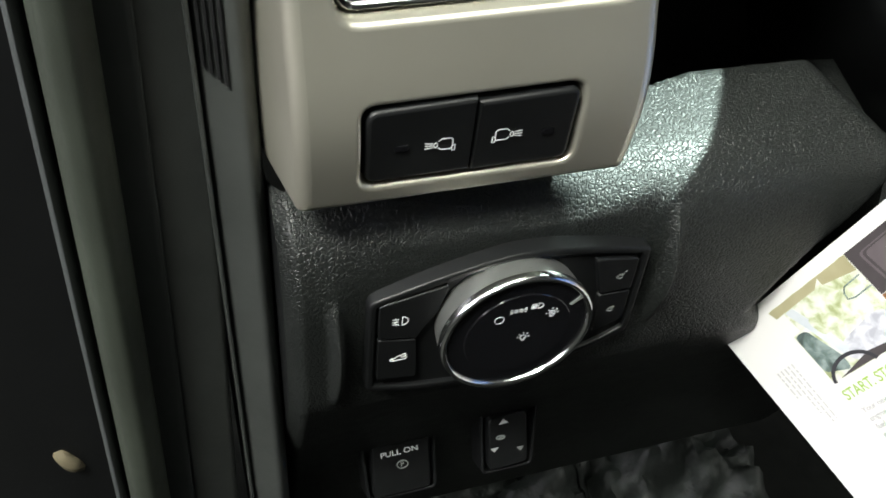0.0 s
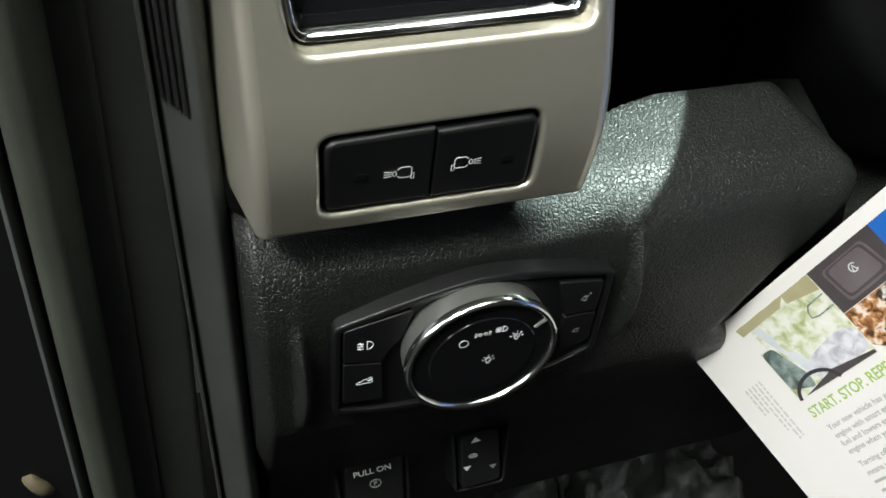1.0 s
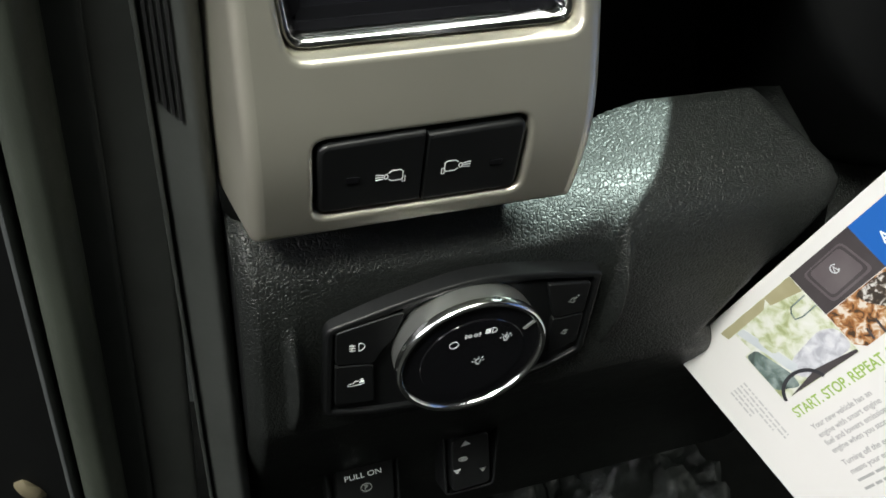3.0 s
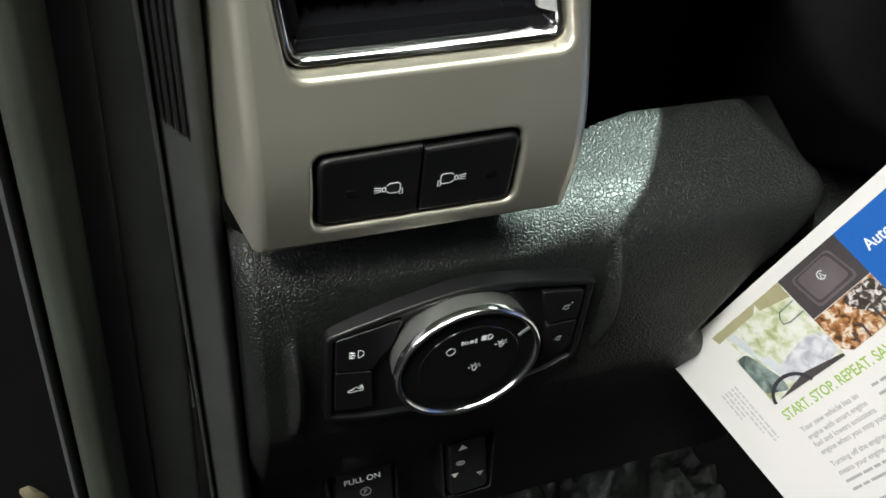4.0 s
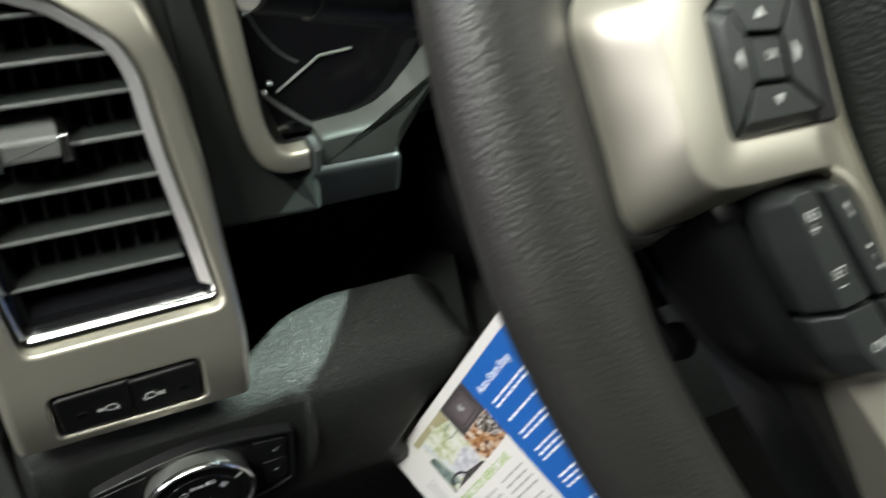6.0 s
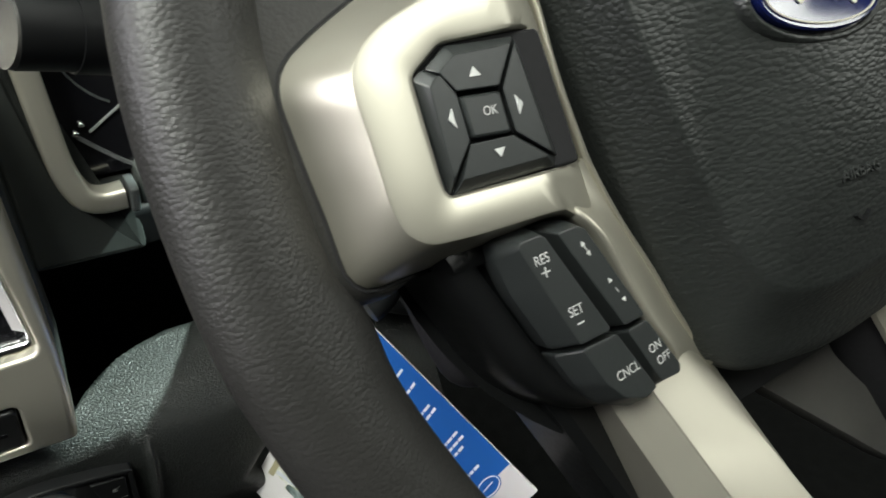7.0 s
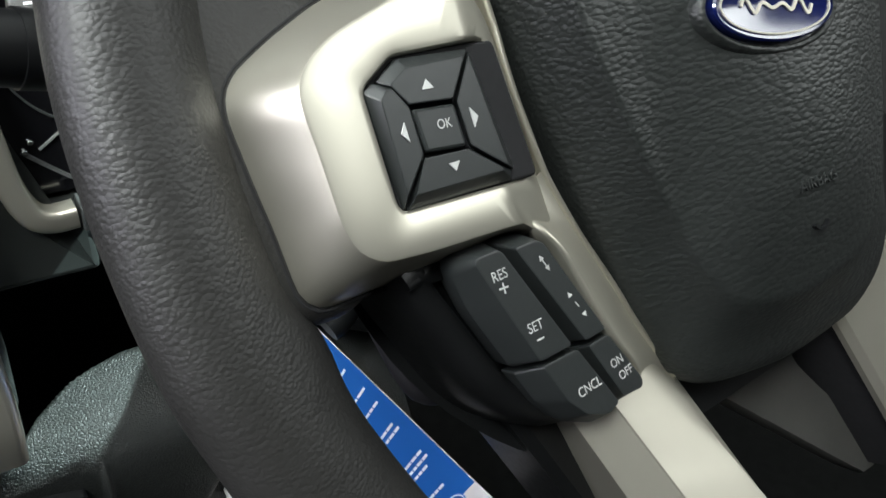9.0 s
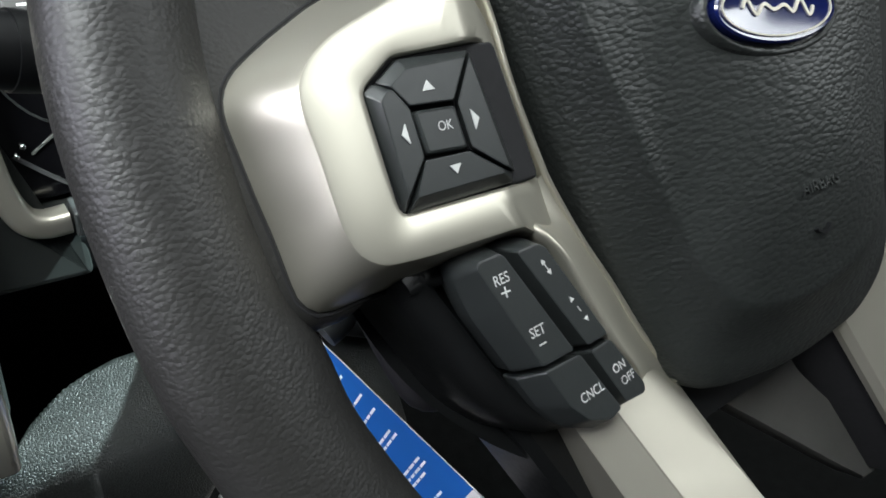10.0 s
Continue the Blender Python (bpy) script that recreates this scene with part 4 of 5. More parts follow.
FACE = [(-0.0850, 0.0330), (-0.1066, 0.0305), (-0.1188, 0.0269), (-0.1270, 0.0242), (-0.1339, 0.0202), (-0.1390, 0.0143), (-0.1398, 0.0080), (-0.1390, -0.0024), (-0.1383, -0.0213), (-0.1362, -0.0290), (-0.1303, -0.0336),
        (-0.1172, -0.0348), (-0.0917, -0.0355), (-0.0850, -0.0360), (-0.0795, -0.0400), (-0.0765, -0.0430), (-0.0720, -0.0440), (-0.0742, -0.0262), (-0.0765, 0.0040), (-0.0785, 0.0200)]
SKIRT = [(-0.0850, 0.0420), (-0.1069, 0.0402), (-0.1201, 0.0364), (-0.1354, 0.0294), (-0.1464, 0.0233), (-0.1505, 0.0186), (-0.1518, 0.0124), (-0.1511, 0.0046), (-0.1498, -0.0100), (-0.1486, -0.0190), (-0.1474, -0.0377), (-0.1440, -0.0425), (-0.1390, -0.0436),
         (-0.1297, -0.0430), (-0.1016, -0.0430), (-0.0870, -0.0405), (-0.0815, -0.0430), (-0.0780, -0.0470), (-0.0712, -0.0475), (-0.0738, -0.0262), (-0.0760, 0.0040), (-0.0780, 0.0220)]
WELL = [(-0.1232, 0.0098), (-0.1127, 0.0166), (-0.0824, 0.0160), (-0.0782, -0.0252), (-0.1208, -0.0236), (-0.1224, -0.0211)]
HUB = [(-0.0790, 0.0560), (-0.0722, 0.0249), (-0.0673, -0.0068), (-0.0602, -0.0445), (-0.0520, -0.0757), (-0.0445, -0.0971), (-0.0347, -0.1057), (-0.0225, -0.1086), (0.0073, -0.1120), (0.0396, -0.1081),
       (0.0510, -0.1034), (0.0620, -0.0960), (0.0705, -0.0835), (0.0790, -0.0300), (0.0860, 0.0249), (0.0900, 0.0560), (0.0500, 0.0800), (-0.0450, 0.0800)]
CREASE = [(-0.0660, 0.0360), (-0.0616, 0.0087), (-0.0518, -0.0313), (-0.0402, -0.0648), (-0.0300, -0.0790), (0.0000, -0.0850), (0.0300, -0.0800), (0.0450, -0.0648), (0.0560, -0.0313), (0.0660, 0.0087),
          (0.0700, 0.0360), (0.0400, 0.0600), (-0.0360, 0.0600)]


PIVOT = Vector((-0.2156, -0.0053, 0.1870))


def dish(p):
    """The spoke comes up towards the driver from the cover out to the rim."""
    p = Vector(p)
    return PIVOT + (p - PIVOT) / (1.0 + 2.45 * max(0.0, -0.045 - p.x))


def wheel_part(name, bm, mat, parent, label="", smooth=35):
    for v in bm.verts:
        v.co = dish(v.co)
    bm.normal_update()
    for f in bm.faces:                           # broad key tops stay flat
        if len(f.verts) >= 12:
            c, n = f.calc_center_median(), f.normal.copy()
            for v in f.verts:
                v.co -= n * (v.co - c).dot(n)
    bmesh.ops.poke(bm, faces=[f for f in bm.faces if len(f.verts) >= 12])
    return part(name, bm, mat, parent, label, smooth)


def key_loft(rows):
    """A key through rows of (loop, height) with a crisp flat top."""
    bm = loft(rows, False, True)
    loop, z = rows[-1]
    bm.faces.new(ring(bm, loop, z))
    return bm


def steering_wheel():
    root = thing("steering_wheel", WHEEL, "dark leather steering wheel with satin silver spokes", "steering wheel")
    # rim
    line = rim_line()
    bm = sweep(line, circle_section(0.0210, 28, 1.0), closed=True)
    for v in bm.verts:                           # the far half mirrors the near one
        u = v.co.x - 0.004
        v.co.x = 0.004 - abs(u)
        if v.co.x > -0.158 and v.co.z > -0.060:
            v.co.x += 0.0028 * math.exp(-((v.co.y + 0.052) / 0.013) ** 2)
        v.co = dish(v.co)
        if u > 0:
            v.co.x = 0.008 - v.co.x
    part("rim", bm, "wheel_leather", root, "black grained leather rim", smooth=80)
    # leather root of the spoke between the rim and the trim
    bm = loft([(star(rounded([(-0.170, 0.075), (-0.172, -0.020), (-0.160, -0.050), (-0.125, -0.052), (-0.110, -0.010), (-0.110, 0.080)], 0.02, 5), (-0.140, 0.010)), -0.060),
               (star(rounded([(-0.166, 0.072), (-0.168, -0.018), (-0.157, -0.047), (-0.125, -0.049), (-0.110, -0.010), (-0.110, 0.078)], 0.02, 5), (-0.140, 0.010)), -0.040),
               (star(rounded([(-0.152, 0.066), (-0.156, -0.010), (-0.150, -0.043), (-0.125, -0.046), (-0.112, -0.010), (-0.112, 0.070)], 0.02, 5), (-0.140, 0.010)), -0.0335)], True, True)
    wheel_part("spoke_root", bm, "wheel_leather", root, smooth=70)
    # silver trim with the well for the arrow keys
    c = (-0.1100, 0.0000)
    skirt, face = star(rounded(SKIRT, 0.004, 4), c), star(rounded(FACE, 0.003, 4), c)
    well = star(rounded(WELL, 0.0022, 4), c)
    mix = lambda a, b, f: [p * (1 - f) + q * f for p, q in zip(a, b)]
    rows = [(inset(skirt, 0.003), -0.048), (inset(skirt, 0.0006), -0.0390), (skirt, -0.0345), (mix(skirt, face, 0.06), -0.0325), (mix(skirt, face, 0.35), -0.0255), (mix(skirt, face, 0.65), -0.0182), (mix(skirt, face, 0.95), -0.0118),
            (face, -0.0110), (mix(face, well, 0.06), -0.0108), (mix(face, well, 0.9), -0.0108), (well, -0.0112), (inset(well, 0.0006), -0.0122), (inset(well, 0.0008), -0.0220)]
    bm = loft(rows, False, False)
    for x in (-0.0905, -0.0885, -0.0860, -0.0820):
        bmesh.ops.bisect_plane(bm, geom=bm.verts[:] + bm.edges[:] + bm.faces[:], plane_co=(x, 0, 0), plane_no=(1, 0, 0))
    for v in bm.verts:
        v.co.z -= 0.44 * max(0.0, v.co.x + 0.0895)
    wheel_part("spoke_trim", bm, "silver", root, "warm satin silver spoke trim", smooth=32)
    wheel_part("well_floor", loft([(inset(well, 0.0004), -0.0250), (inset(well, 0.0004), -0.0175)], True, True), "deep_black", root)
    joint = [p.to_3d() + Vector((0, 0, -0.0340)) for p in inset(skirt, -0.0006)]
    joint = [p for p in joint if p.x < -0.104]
    joint.sort(key=lambda p: math.atan2(p.y, -(p.x + 0.11)))
    wheel_part("joint", sweep(joint, circle_section(0.0007, 8)), "deep_black", root, "dark joint between leather and trim", smooth=60)
    # five-way pad
    pad = wheel_part("arrow_pad", slab(rounded([(-0.1246, 0.0088), (-0.1136, 0.0170), (-0.0795, 0.0148), (-0.0760, -0.0246), (-0.1208, -0.0238)], 0.002, 3), -0.020, -0.0138, 0.001), "deep_black", root)
    arrow_keys = (
        ([(-0.1185, 0.0107), (-0.1110, 0.0155), (-0.0887, 0.0139), (-0.0972, 0.0016), (-0.1109, 0.0030)], [(-0.1160, 0.0089), (-0.1105, 0.0122), (-0.0924, 0.0118), (-0.0992, 0.0018), (-0.1122, 0.0031)]),
        ([(-0.1225, 0.0091), (-0.1194, 0.0109), (-0.1141, 0.0088), (-0.1104, 0.0024), (-0.1100, -0.0105), (-0.1202, -0.0232)], [(-0.1196, 0.0058), (-0.1175, 0.0078), (-0.1157, 0.0079), (-0.1124, 0.0021), (-0.1121, -0.0103), (-0.1196, -0.0192)]),
        ([(-0.1106, -0.0111), (-0.0965, -0.0119), (-0.0851, -0.0209), (-0.0856, -0.0237), (-0.1196, -0.0233)], [(-0.1120, -0.0112), (-0.0988, -0.0120), (-0.0898, -0.0193), (-0.0896, -0.0203), (-0.1171, -0.0197)]),
        ([(-0.0888, 0.0137), (-0.0840, -0.0212), (-0.0852, -0.0208), (-0.0959, -0.0116), (-0.0968, 0.0012)], [(-0.0912, 0.0117), (-0.0877, -0.0191), (-0.0884, -0.0189), (-0.0976, -0.0111), (-0.0983, 0.0007)]),
    )
    for base, top in arrow_keys:                 # the outer edge of each key is chamfered off
        base, top = rounded(inset(base, 0.0002), 0.0007, 3), rounded(top, 0.0006, 3)
        wheel_part("arrow_key", key_loft([(base, -0.0180), (base, -0.0128), (mix(base, top, 0.06), -0.0123), (mix(base, top, 0.94), -0.0096), (top, -0.0093), (inset(top, 0.0003), -0.0092)]), "key_plastic", pad, smooth=24)
    ok = rounded([(-0.1114, 0.0016), (-0.0988, 0.0005), (-0.0983, -0.0111), (-0.1107, -0.0100)], 0.0013, 4)
    wheel_part("ok_key", key_loft([(ok, -0.0165), (ok, -0.0106), (inset(ok, 0.0003), -0.0100), (inset(ok, 0.0009), -0.0097)]), "key_plastic", pad, smooth=30)
    words("lettering", "OK", -0.1036, -0.0040, -0.00945, 0.0026, "icon_grey", pad, turn=-3, wide=0.85, shape=dish)
    z0, z1 = -0.0090, -0.00885
    for tri in ([(-0.1075, 0.0058), (-0.1041, 0.0056), (-0.1058, 0.0082)], [(-0.1058, -0.0142), (-0.1024, -0.0142), (-0.1042, -0.0166)],
                [(-0.1168, -0.0036), (-0.1150, -0.0062), (-0.1152, -0.0010)], [(-0.0934, -0.0043), (-0.0952, -0.0070), (-0.0954, -0.0016)]):
        wheel_part("arrow", slab(tri, z0 - 0.0016, z1 + 0.0001, 0.00004), "icon_grey", pad, "pale arrow mark")
    # lower key block
    arm = star(rounded([(-0.1250, -0.0365), (-0.1223, -0.0426), (-0.1195, -0.0510), (-0.1146, -0.0621), (-0.1108, -0.0713), (-0.1050, -0.0841), (-0.0976, -0.0934), (-0.0871, -0.1007), (-0.0700, -0.1040), (-0.0590, -0.1000), (-0.0575, -0.0920), (-0.0790, -0.0430), (-0.0860, -0.0365)], 0.006, 4), (-0.090, -0.068))
    block = wheel_part("key_block", loft([(inset(arm, -0.002), -0.0560), (inset(arm, -0.0008), -0.0400), (arm, -0.0330), (inset(arm, 0.0014), -0.0285), (inset(arm, 0.0040), -0.0252), (inset(arm, 0.0070), -0.0242), (inset(arm, 0.0088), -0.0248), (inset(arm, 0.0096), -0.0290)], True, True),
                       "black_plastic", root, "black lower spoke key block", smooth=50)

    def block_key(base, top, z_top=-0.0095):
        base, top = rounded(base, 0.0020, 4), rounded(top, 0.0012, 4)
        return wheel_part("key", key_loft([(inset(base, 0.0003), -0.0270), (base, -0.0195), (mix(base, top, 0.12), -0.0182), (mix(base, top, 0.92), z_top - 0.0008), (top, z_top - 0.0001), (inset(top, 0.0004), z_top)]), "key_plastic", block, smooth=28)

    block_key([(-0.1075, -0.0385), (-0.0960, -0.0385), (-0.0945, -0.0405), (-0.0792, -0.0752), (-0.0982, -0.0752), (-0.1062, -0.0560), (-0.1092, -0.0430)], [(-0.1050, -0.0404), (-0.0982, -0.0402), (-0.0968, -0.0412), (-0.0826, -0.0730), (-0.0940, -0.0738), (-0.1003, -0.0575), (-0.1060, -0.0420)])
    block_key([(-0.0945, -0.0390), (-0.0848, -0.0388), (-0.0800, -0.0424), (-0.0660, -0.0748), (-0.0790, -0.0752)], [(-0.0926, -0.0414), (-0.0856, -0.0412), (-0.0831, -0.0428), (-0.0700, -0.0728), (-0.0776, -0.0736)])
    block_key([(-0.0980, -0.0764), (-0.0786, -0.0764), (-0.0684, -0.0990), (-0.0760, -0.1012), (-0.0865, -0.0965), (-0.0930, -0.0880)], [(-0.0937, -0.0754), (-0.0812, -0.0748), (-0.0716, -0.0948), (-0.0762, -0.0966), (-0.0834, -0.0938), (-0.0886, -0.0876)])
    block_key([(-0.0784, -0.0764), (-0.0656, -0.0758), (-0.0570, -0.0935), (-0.0580, -0.0980), (-0.0682, -0.0988)], [(-0.0772, -0.0754), (-0.0697, -0.0746), (-0.0614, -0.0912), (-0.0620, -0.0938), (-0.0694, -0.0938)])
    z = -0.00945
    words("lettering", "RES", -0.0996, -0.0469, z, 0.0030, "icon_grey", block, turn=4, wide=0.80, shape=dish)
    wheel_part("plus_mark", strokes([[(-0.1008, -0.0505), (-0.0978, -0.0505)], [(-0.0993, -0.0520), (-0.0993, -0.0490)]], 0.00045, z, z + 0.0001), "icon_grey", block)
    words("lettering", "SET", -0.0928, -0.0639, z, 0.0030, "icon_grey", block, turn=4, wide=0.80, shape=dish)
    wheel_part("minus_mark", strokes([[(-0.0934, -0.0678), (-0.0910, -0.0676)]], 0.00045, z, z + 0.0001), "icon_grey", block)
    words("lettering", "CNCL", -0.0804, -0.0867, z, 0.0030, "icon_grey", block, turn=8, wide=0.78, shape=dish)
    words("lettering", "ON", -0.0690, -0.0832, z, 0.0028, "icon_grey", block, turn=10, wide=0.78, shape=dish)
    words("lettering", "OFF", -0.0668, -0.0874, z, 0.0028, "icon_grey", block, turn=12, wide=0.78, shape=dish)
    for (x0, y0), (x1, y1), dash in (((-0.0857, -0.0458), (-0.0836, -0.0505), False), ((-0.0796, -0.0586), (-0.0754, -0.0668), True)):
        a, b = Vector((x0, y0)), Vector((x1, y1))
        d = (b - a).normalized()
        s = Vector((-d.y, d.x))
        lines = [[a + (b - a) * 0.40, a + (b - a) * 0.60]] if dash else [[a, b]]
        bm = strokes([[tuple(p) for p in ln] for ln in lines], 0.0003, z, z + 0.0001)
        for tip, way in ((a, 1), (b, -1)):
            slab([tuple(tip - d * 0.0002 * way), tuple(tip + d * 0.0014 * way + s * 0.0008), tuple(tip + d * 0.0014 * way - s * 0.0008)], z, z + 0.0001, 0.00003, bm)
        wheel_part("distance_mark", bm, "icon_grey", block)
    # strip along the cover, lower spokes
    strip = spline([(-0.0826, 0.0650, -0.0168), (-0.0758, 0.0281, -0.0172), (-0.0745, 0.0079, -0.0174), (-0.0735, -0.0037, -0.0176), (-0.0712, -0.0200, -0.0178), (-0.0695, -0.0281, -0.0180),
                    (-0.0642, -0.0448, -0.0180), (-0.0567, -0.0630, -0.0180), (-0.0505, -0.0800, -0.0180), (-0.0424, -0.0963, -0.0184), (-0.0400, -0.1002, -0.0200)], 6)
    wheel_part("edge_strip", sweep(strip, [tuple(p) for p in rounded([(0.0012, -0.012), (-0.0016, -0.012), (-0.0010, -0.0008), (-0.0004, 0.0005), (0.0004, 0.0005), (0.0010, -0.0008)], 0.0004, 3)]), "silver", root, "narrow bright strip beside the cover", smooth=60)
    crest = spline([(-0.0848, -0.0330, -0.0175), (-0.0816, -0.0370, -0.0140), (-0.0794, -0.0408, -0.0115), (-0.0762, -0.0474, -0.0100), (-0.0737, -0.0555, -0.0100), (-0.0672, -0.0752, -0.0104), (-0.0592, -0.0890, -0.0142), (-0.0545, -0.1000, -0.0230)], 6)
    foot = spline([(-0.0706, -0.0240, -0.0186), (-0.0672, -0.0360, -0.0186), (-0.0650, -0.0424, -0.0186), (-0.0616, -0.0512, -0.0186), (-0.0580, -0.0600, -0.0186), (-0.0508, -0.0796, -0.0188), (-0.0432, -0.0950, -0.0194), (-0.0390, -0.1040, -0.0214)], 6)
    bm, rows = bmesh.new(), []
    for p, q in zip(crest, foot):                # a soft crest beside the keys, then a hollow flank down to the strip
        p, q = Vector(p), Vector(q)
        drop = lambda f, d: p + (q - p) * f - Vector((0, 0, d))
        rows.append([bm.verts.new(v) for v in (drop(-0.10, 0.016), drop(-0.10, 0.0022), drop(-0.05, 0.0008), drop(0.0, 0.0001), drop(0.06, 0.0), drop(0.12, 0.0004), drop(0.20, 0.0013), drop(0.40, 0.0022), drop(0.62, 0.0022), drop(0.84, 0.0011), q, drop(1.0, 0.016))])
    for a, b in zip(rows, rows[1:]):
        bridge(bm, a, b)
    bm.faces.new(rows[0][::-1])
    bm.faces.new(rows[-1])
    wheel_part("spoke_band", bm, "silver", root, "hollow satin band between keys and strip", smooth=60)

    def facets(name, lines, mat, label, deep=0.03):
        """A moulded bar: lines of (upper point, lower point), joined by flat faces and walled in below."""
        lines = [(Vector(a) - (Vector(c) - Vector(a)) * 0.3, Vector(a) + (Vector(c) - Vector(a)) * 2.4) for a, c in lines]
        lines = [(lines[0][0] - Vector((0, 0, deep)), lines[0][1] - Vector((0, 0, deep)))] + lines + [(lines[-1][0] - Vector((0, 0, deep)), lines[-1][1] - Vector((0, 0, deep)))]
        bm = bmesh.new()
        rows = [[bm.verts.new(a + (c - a) * k / 8) for k in range(9)] for a, c in lines]
        for p, q in zip(rows, rows[1:] + rows[:1]):
            for k in range(8):
                bm.faces.new((p[k], p[k + 1], q[k + 1], q[k]))
        for k in (0, 8):
            bm.faces.new([r[k] for r in rows])
        return wheel_part(name, bm, mat, root, label, smooth=20)

    facets("lower_spoke", [((-0.0664, -0.1010, -0.0192), (-0.0578, -0.1314, -0.0092)), ((-0.0660, -0.1010, -0.0186), (-0.0574, -0.1314, -0.0086)), ((-0.0532, -0.0951, -0.0180), (-0.0340, -0.1426, -0.0030)),
                            ((-0.0470, -0.0951, -0.0192), (-0.0290, -0.1450, -0.0040)), ((-0.0385, -0.0990, -0.0240), (-0.0237, -0.1518, -0.0080))], "silver", "satin silver lower spoke")
    facets("spoke_flank", [((-0.0766, -0.1006, -0.0300), (-0.0704, -0.1269, -0.0210)), ((-0.0667, -0.1000, -0.0196), (-0.0581, -0.1304, -0.0096))], "silver", "sloping side of the lower spoke")
    facets("spoke_back", [((-0.0920, -0.0960, -0.0440), (-0.0795, -0.1260, -0.0440)), ((-0.0880, -0.0970, -0.0400), (-0.0756, -0.1270, -0.0400)), ((-0.0700, -0.1000, -0.0400), (-0.0620, -0.1270, -0.0400))], "black_plastic", "black moulded back of the spoke")
    facets("lower_spoke", [((0.0520, -0.1120, -0.0330), (0.0660, -0.1470, -0.0330)), ((0.0547, -0.1120, -0.0300), (0.0687, -0.1470, -0.0300)), ((0.0950, -0.1040, -0.0300), (0.1050, -0.1400, -0.0300)), ((0.1050, -0.1040, -0.0400), (0.1150, -0.1400, -0.0400))], "silver", "satin silver lower spoke", 0.003)
    facets("spoke_back", [((0.0540, -0.1120, -0.0370), (0.0680, -0.1470, -0.0370)), ((0.1040, -0.1040, -0.0450), (0.1140, -0.1400, -0.0450))], "deep_black", "black moulded back of the spoke")
    panel = star(rounded([(0.0000, -0.1150), (0.0081, -0.1308), (0.0851, -0.2019), (0.0975, -0.1979), (0.0943, -0.1875), (0.0842, -0.1714), (0.0692, -0.1524), (0.0580, -0.1368), (0.0540, -0.1150)], 0.004, 3), (0.045, -0.145), 72)
    wheel_part("lower_panel", loft([(inset(panel, 0.001), -0.075), (panel, -0.062), (inset(panel, 0.001), -0.060), (inset(panel, 0.004), -0.0599)], True, True), "grey_facet", root, "grey plastic panel between the lower spokes", smooth=40)
    # cover over the airbag
    c = (0.0040, -0.0200)
    hub, crease = star(rounded(HUB, 0.012, 5), c, 128), star(rounded(CREASE, 0.012, 5), c, 128)
    rows = [(inset(hub, 0.004), -0.060), (inset(hub, 0.0005), -0.0300), (hub, -0.0200), (inset(hub, 0.0006), -0.0165), (inset(hub, 0.002), -0.0140), (mix(hub, crease, 0.30), -0.0108), (mix(hub, crease, 0.62), -0.0058), (mix(hub, crease, 0.88), 0.0008), (mix(hub, crease, 0.96), 0.0028), (crease, 0.0036), (inset(crease, 0.0014), 0.0042), (inset(crease, 0.004), 0.0048)]
    middle = [Vector(c)] * 128
    rows += [(mix(inset(crease, 0.004), middle, f), 0.0048 + 0.010 * (1 - (1 - f) ** 2)) for f in (0.08, 0.16, 0.26, 0.38, 0.52, 0.68, 0.85, 0.95)]
    wheel_part("airbag_cover", loft(rows, True, True), "cover_grain", root, "black grained airbag cover", smooth=60)
    wheel_part("back_cover", loft([(star(rounded([(-0.115, 0.06), (-0.128, -0.03), (-0.112, -0.085), (-0.075, -0.125), (0.075, -0.125), (0.13, -0.03), (0.115, 0.06), (0, 0.10)], 0.03, 5), c, 96), -0.048),
                             (star(rounded([(-0.100, 0.05), (-0.112, -0.03), (-0.098, -0.080), (-0.065, -0.115), (0.065, -0.115), (0.11, -0.03), (0.10, 0.05), (0, 0.09)], 0.03, 5), c, 96), -0.085),
                             (star(rounded([(-0.06, 0.03), (-0.07, -0.03), (-0.06, -0.060), (-0.04, -0.075), (0.04, -0.075), (0.07, -0.03), (0.06, 0.03), (0, 0.05)], 0.02, 5), c, 96), -0.105)], True, True), "black_plastic", root, smooth=60)
    # oval badge: plain shapes
    def oval(rx, ry):
        return moved([arc(0, 0, rx, ry, 0, 357, 119)], -0.0030, 0.0030, 0.95, -8.0)[0]

    wheel_part("badge_collar", loft([(oval(0.0312, 0.0152), 0.0090), (oval(0.0306, 0.0146), 0.0134), (oval(0.0294, 0.0134), 0.0152), (oval(0.0284, 0.0126), 0.0154), (oval(0.0268, 0.0112), 0.0142), (oval(0.0262, 0.0106), 0.0120)], False, True), "cover_grain", root, "raised lip round the badge", smooth=70)
    badge = wheel_part("badge", loft([(oval(0.0262, 0.0106), 0.0112), (oval(0.0262, 0.0106), 0.0162), (oval(0.0255, 0.0099), 0.0168), (oval(0.0246, 0.0090), 0.0166)], True, True), "emblem_blue", root, "dark blue enamel oval badge", smooth=30)
    wheel_part("badge_line", strokes(moved([arc(0, 0, 0.0238, 0.0084, 0, 360, 60)], -0.0030, 0.0030, 0.95, -8.0), 0.0005, 0.0166, 0.0171), "silver", badge)
    wave = [(-0.0155 + 0.031 * k / 60, 0.0026 * math.sin(k * 0.42) * (0.6 + 0.4 * math.cos(k * 0.11))) for k in range(61)]
    wheel_part("badge_mark", strokes(moved([wave], -0.0030, 0.0030, 0.95, -8.0), 0.0010, 0.0166, 0.0171), "silver", badge, "plain bright wavy mark")
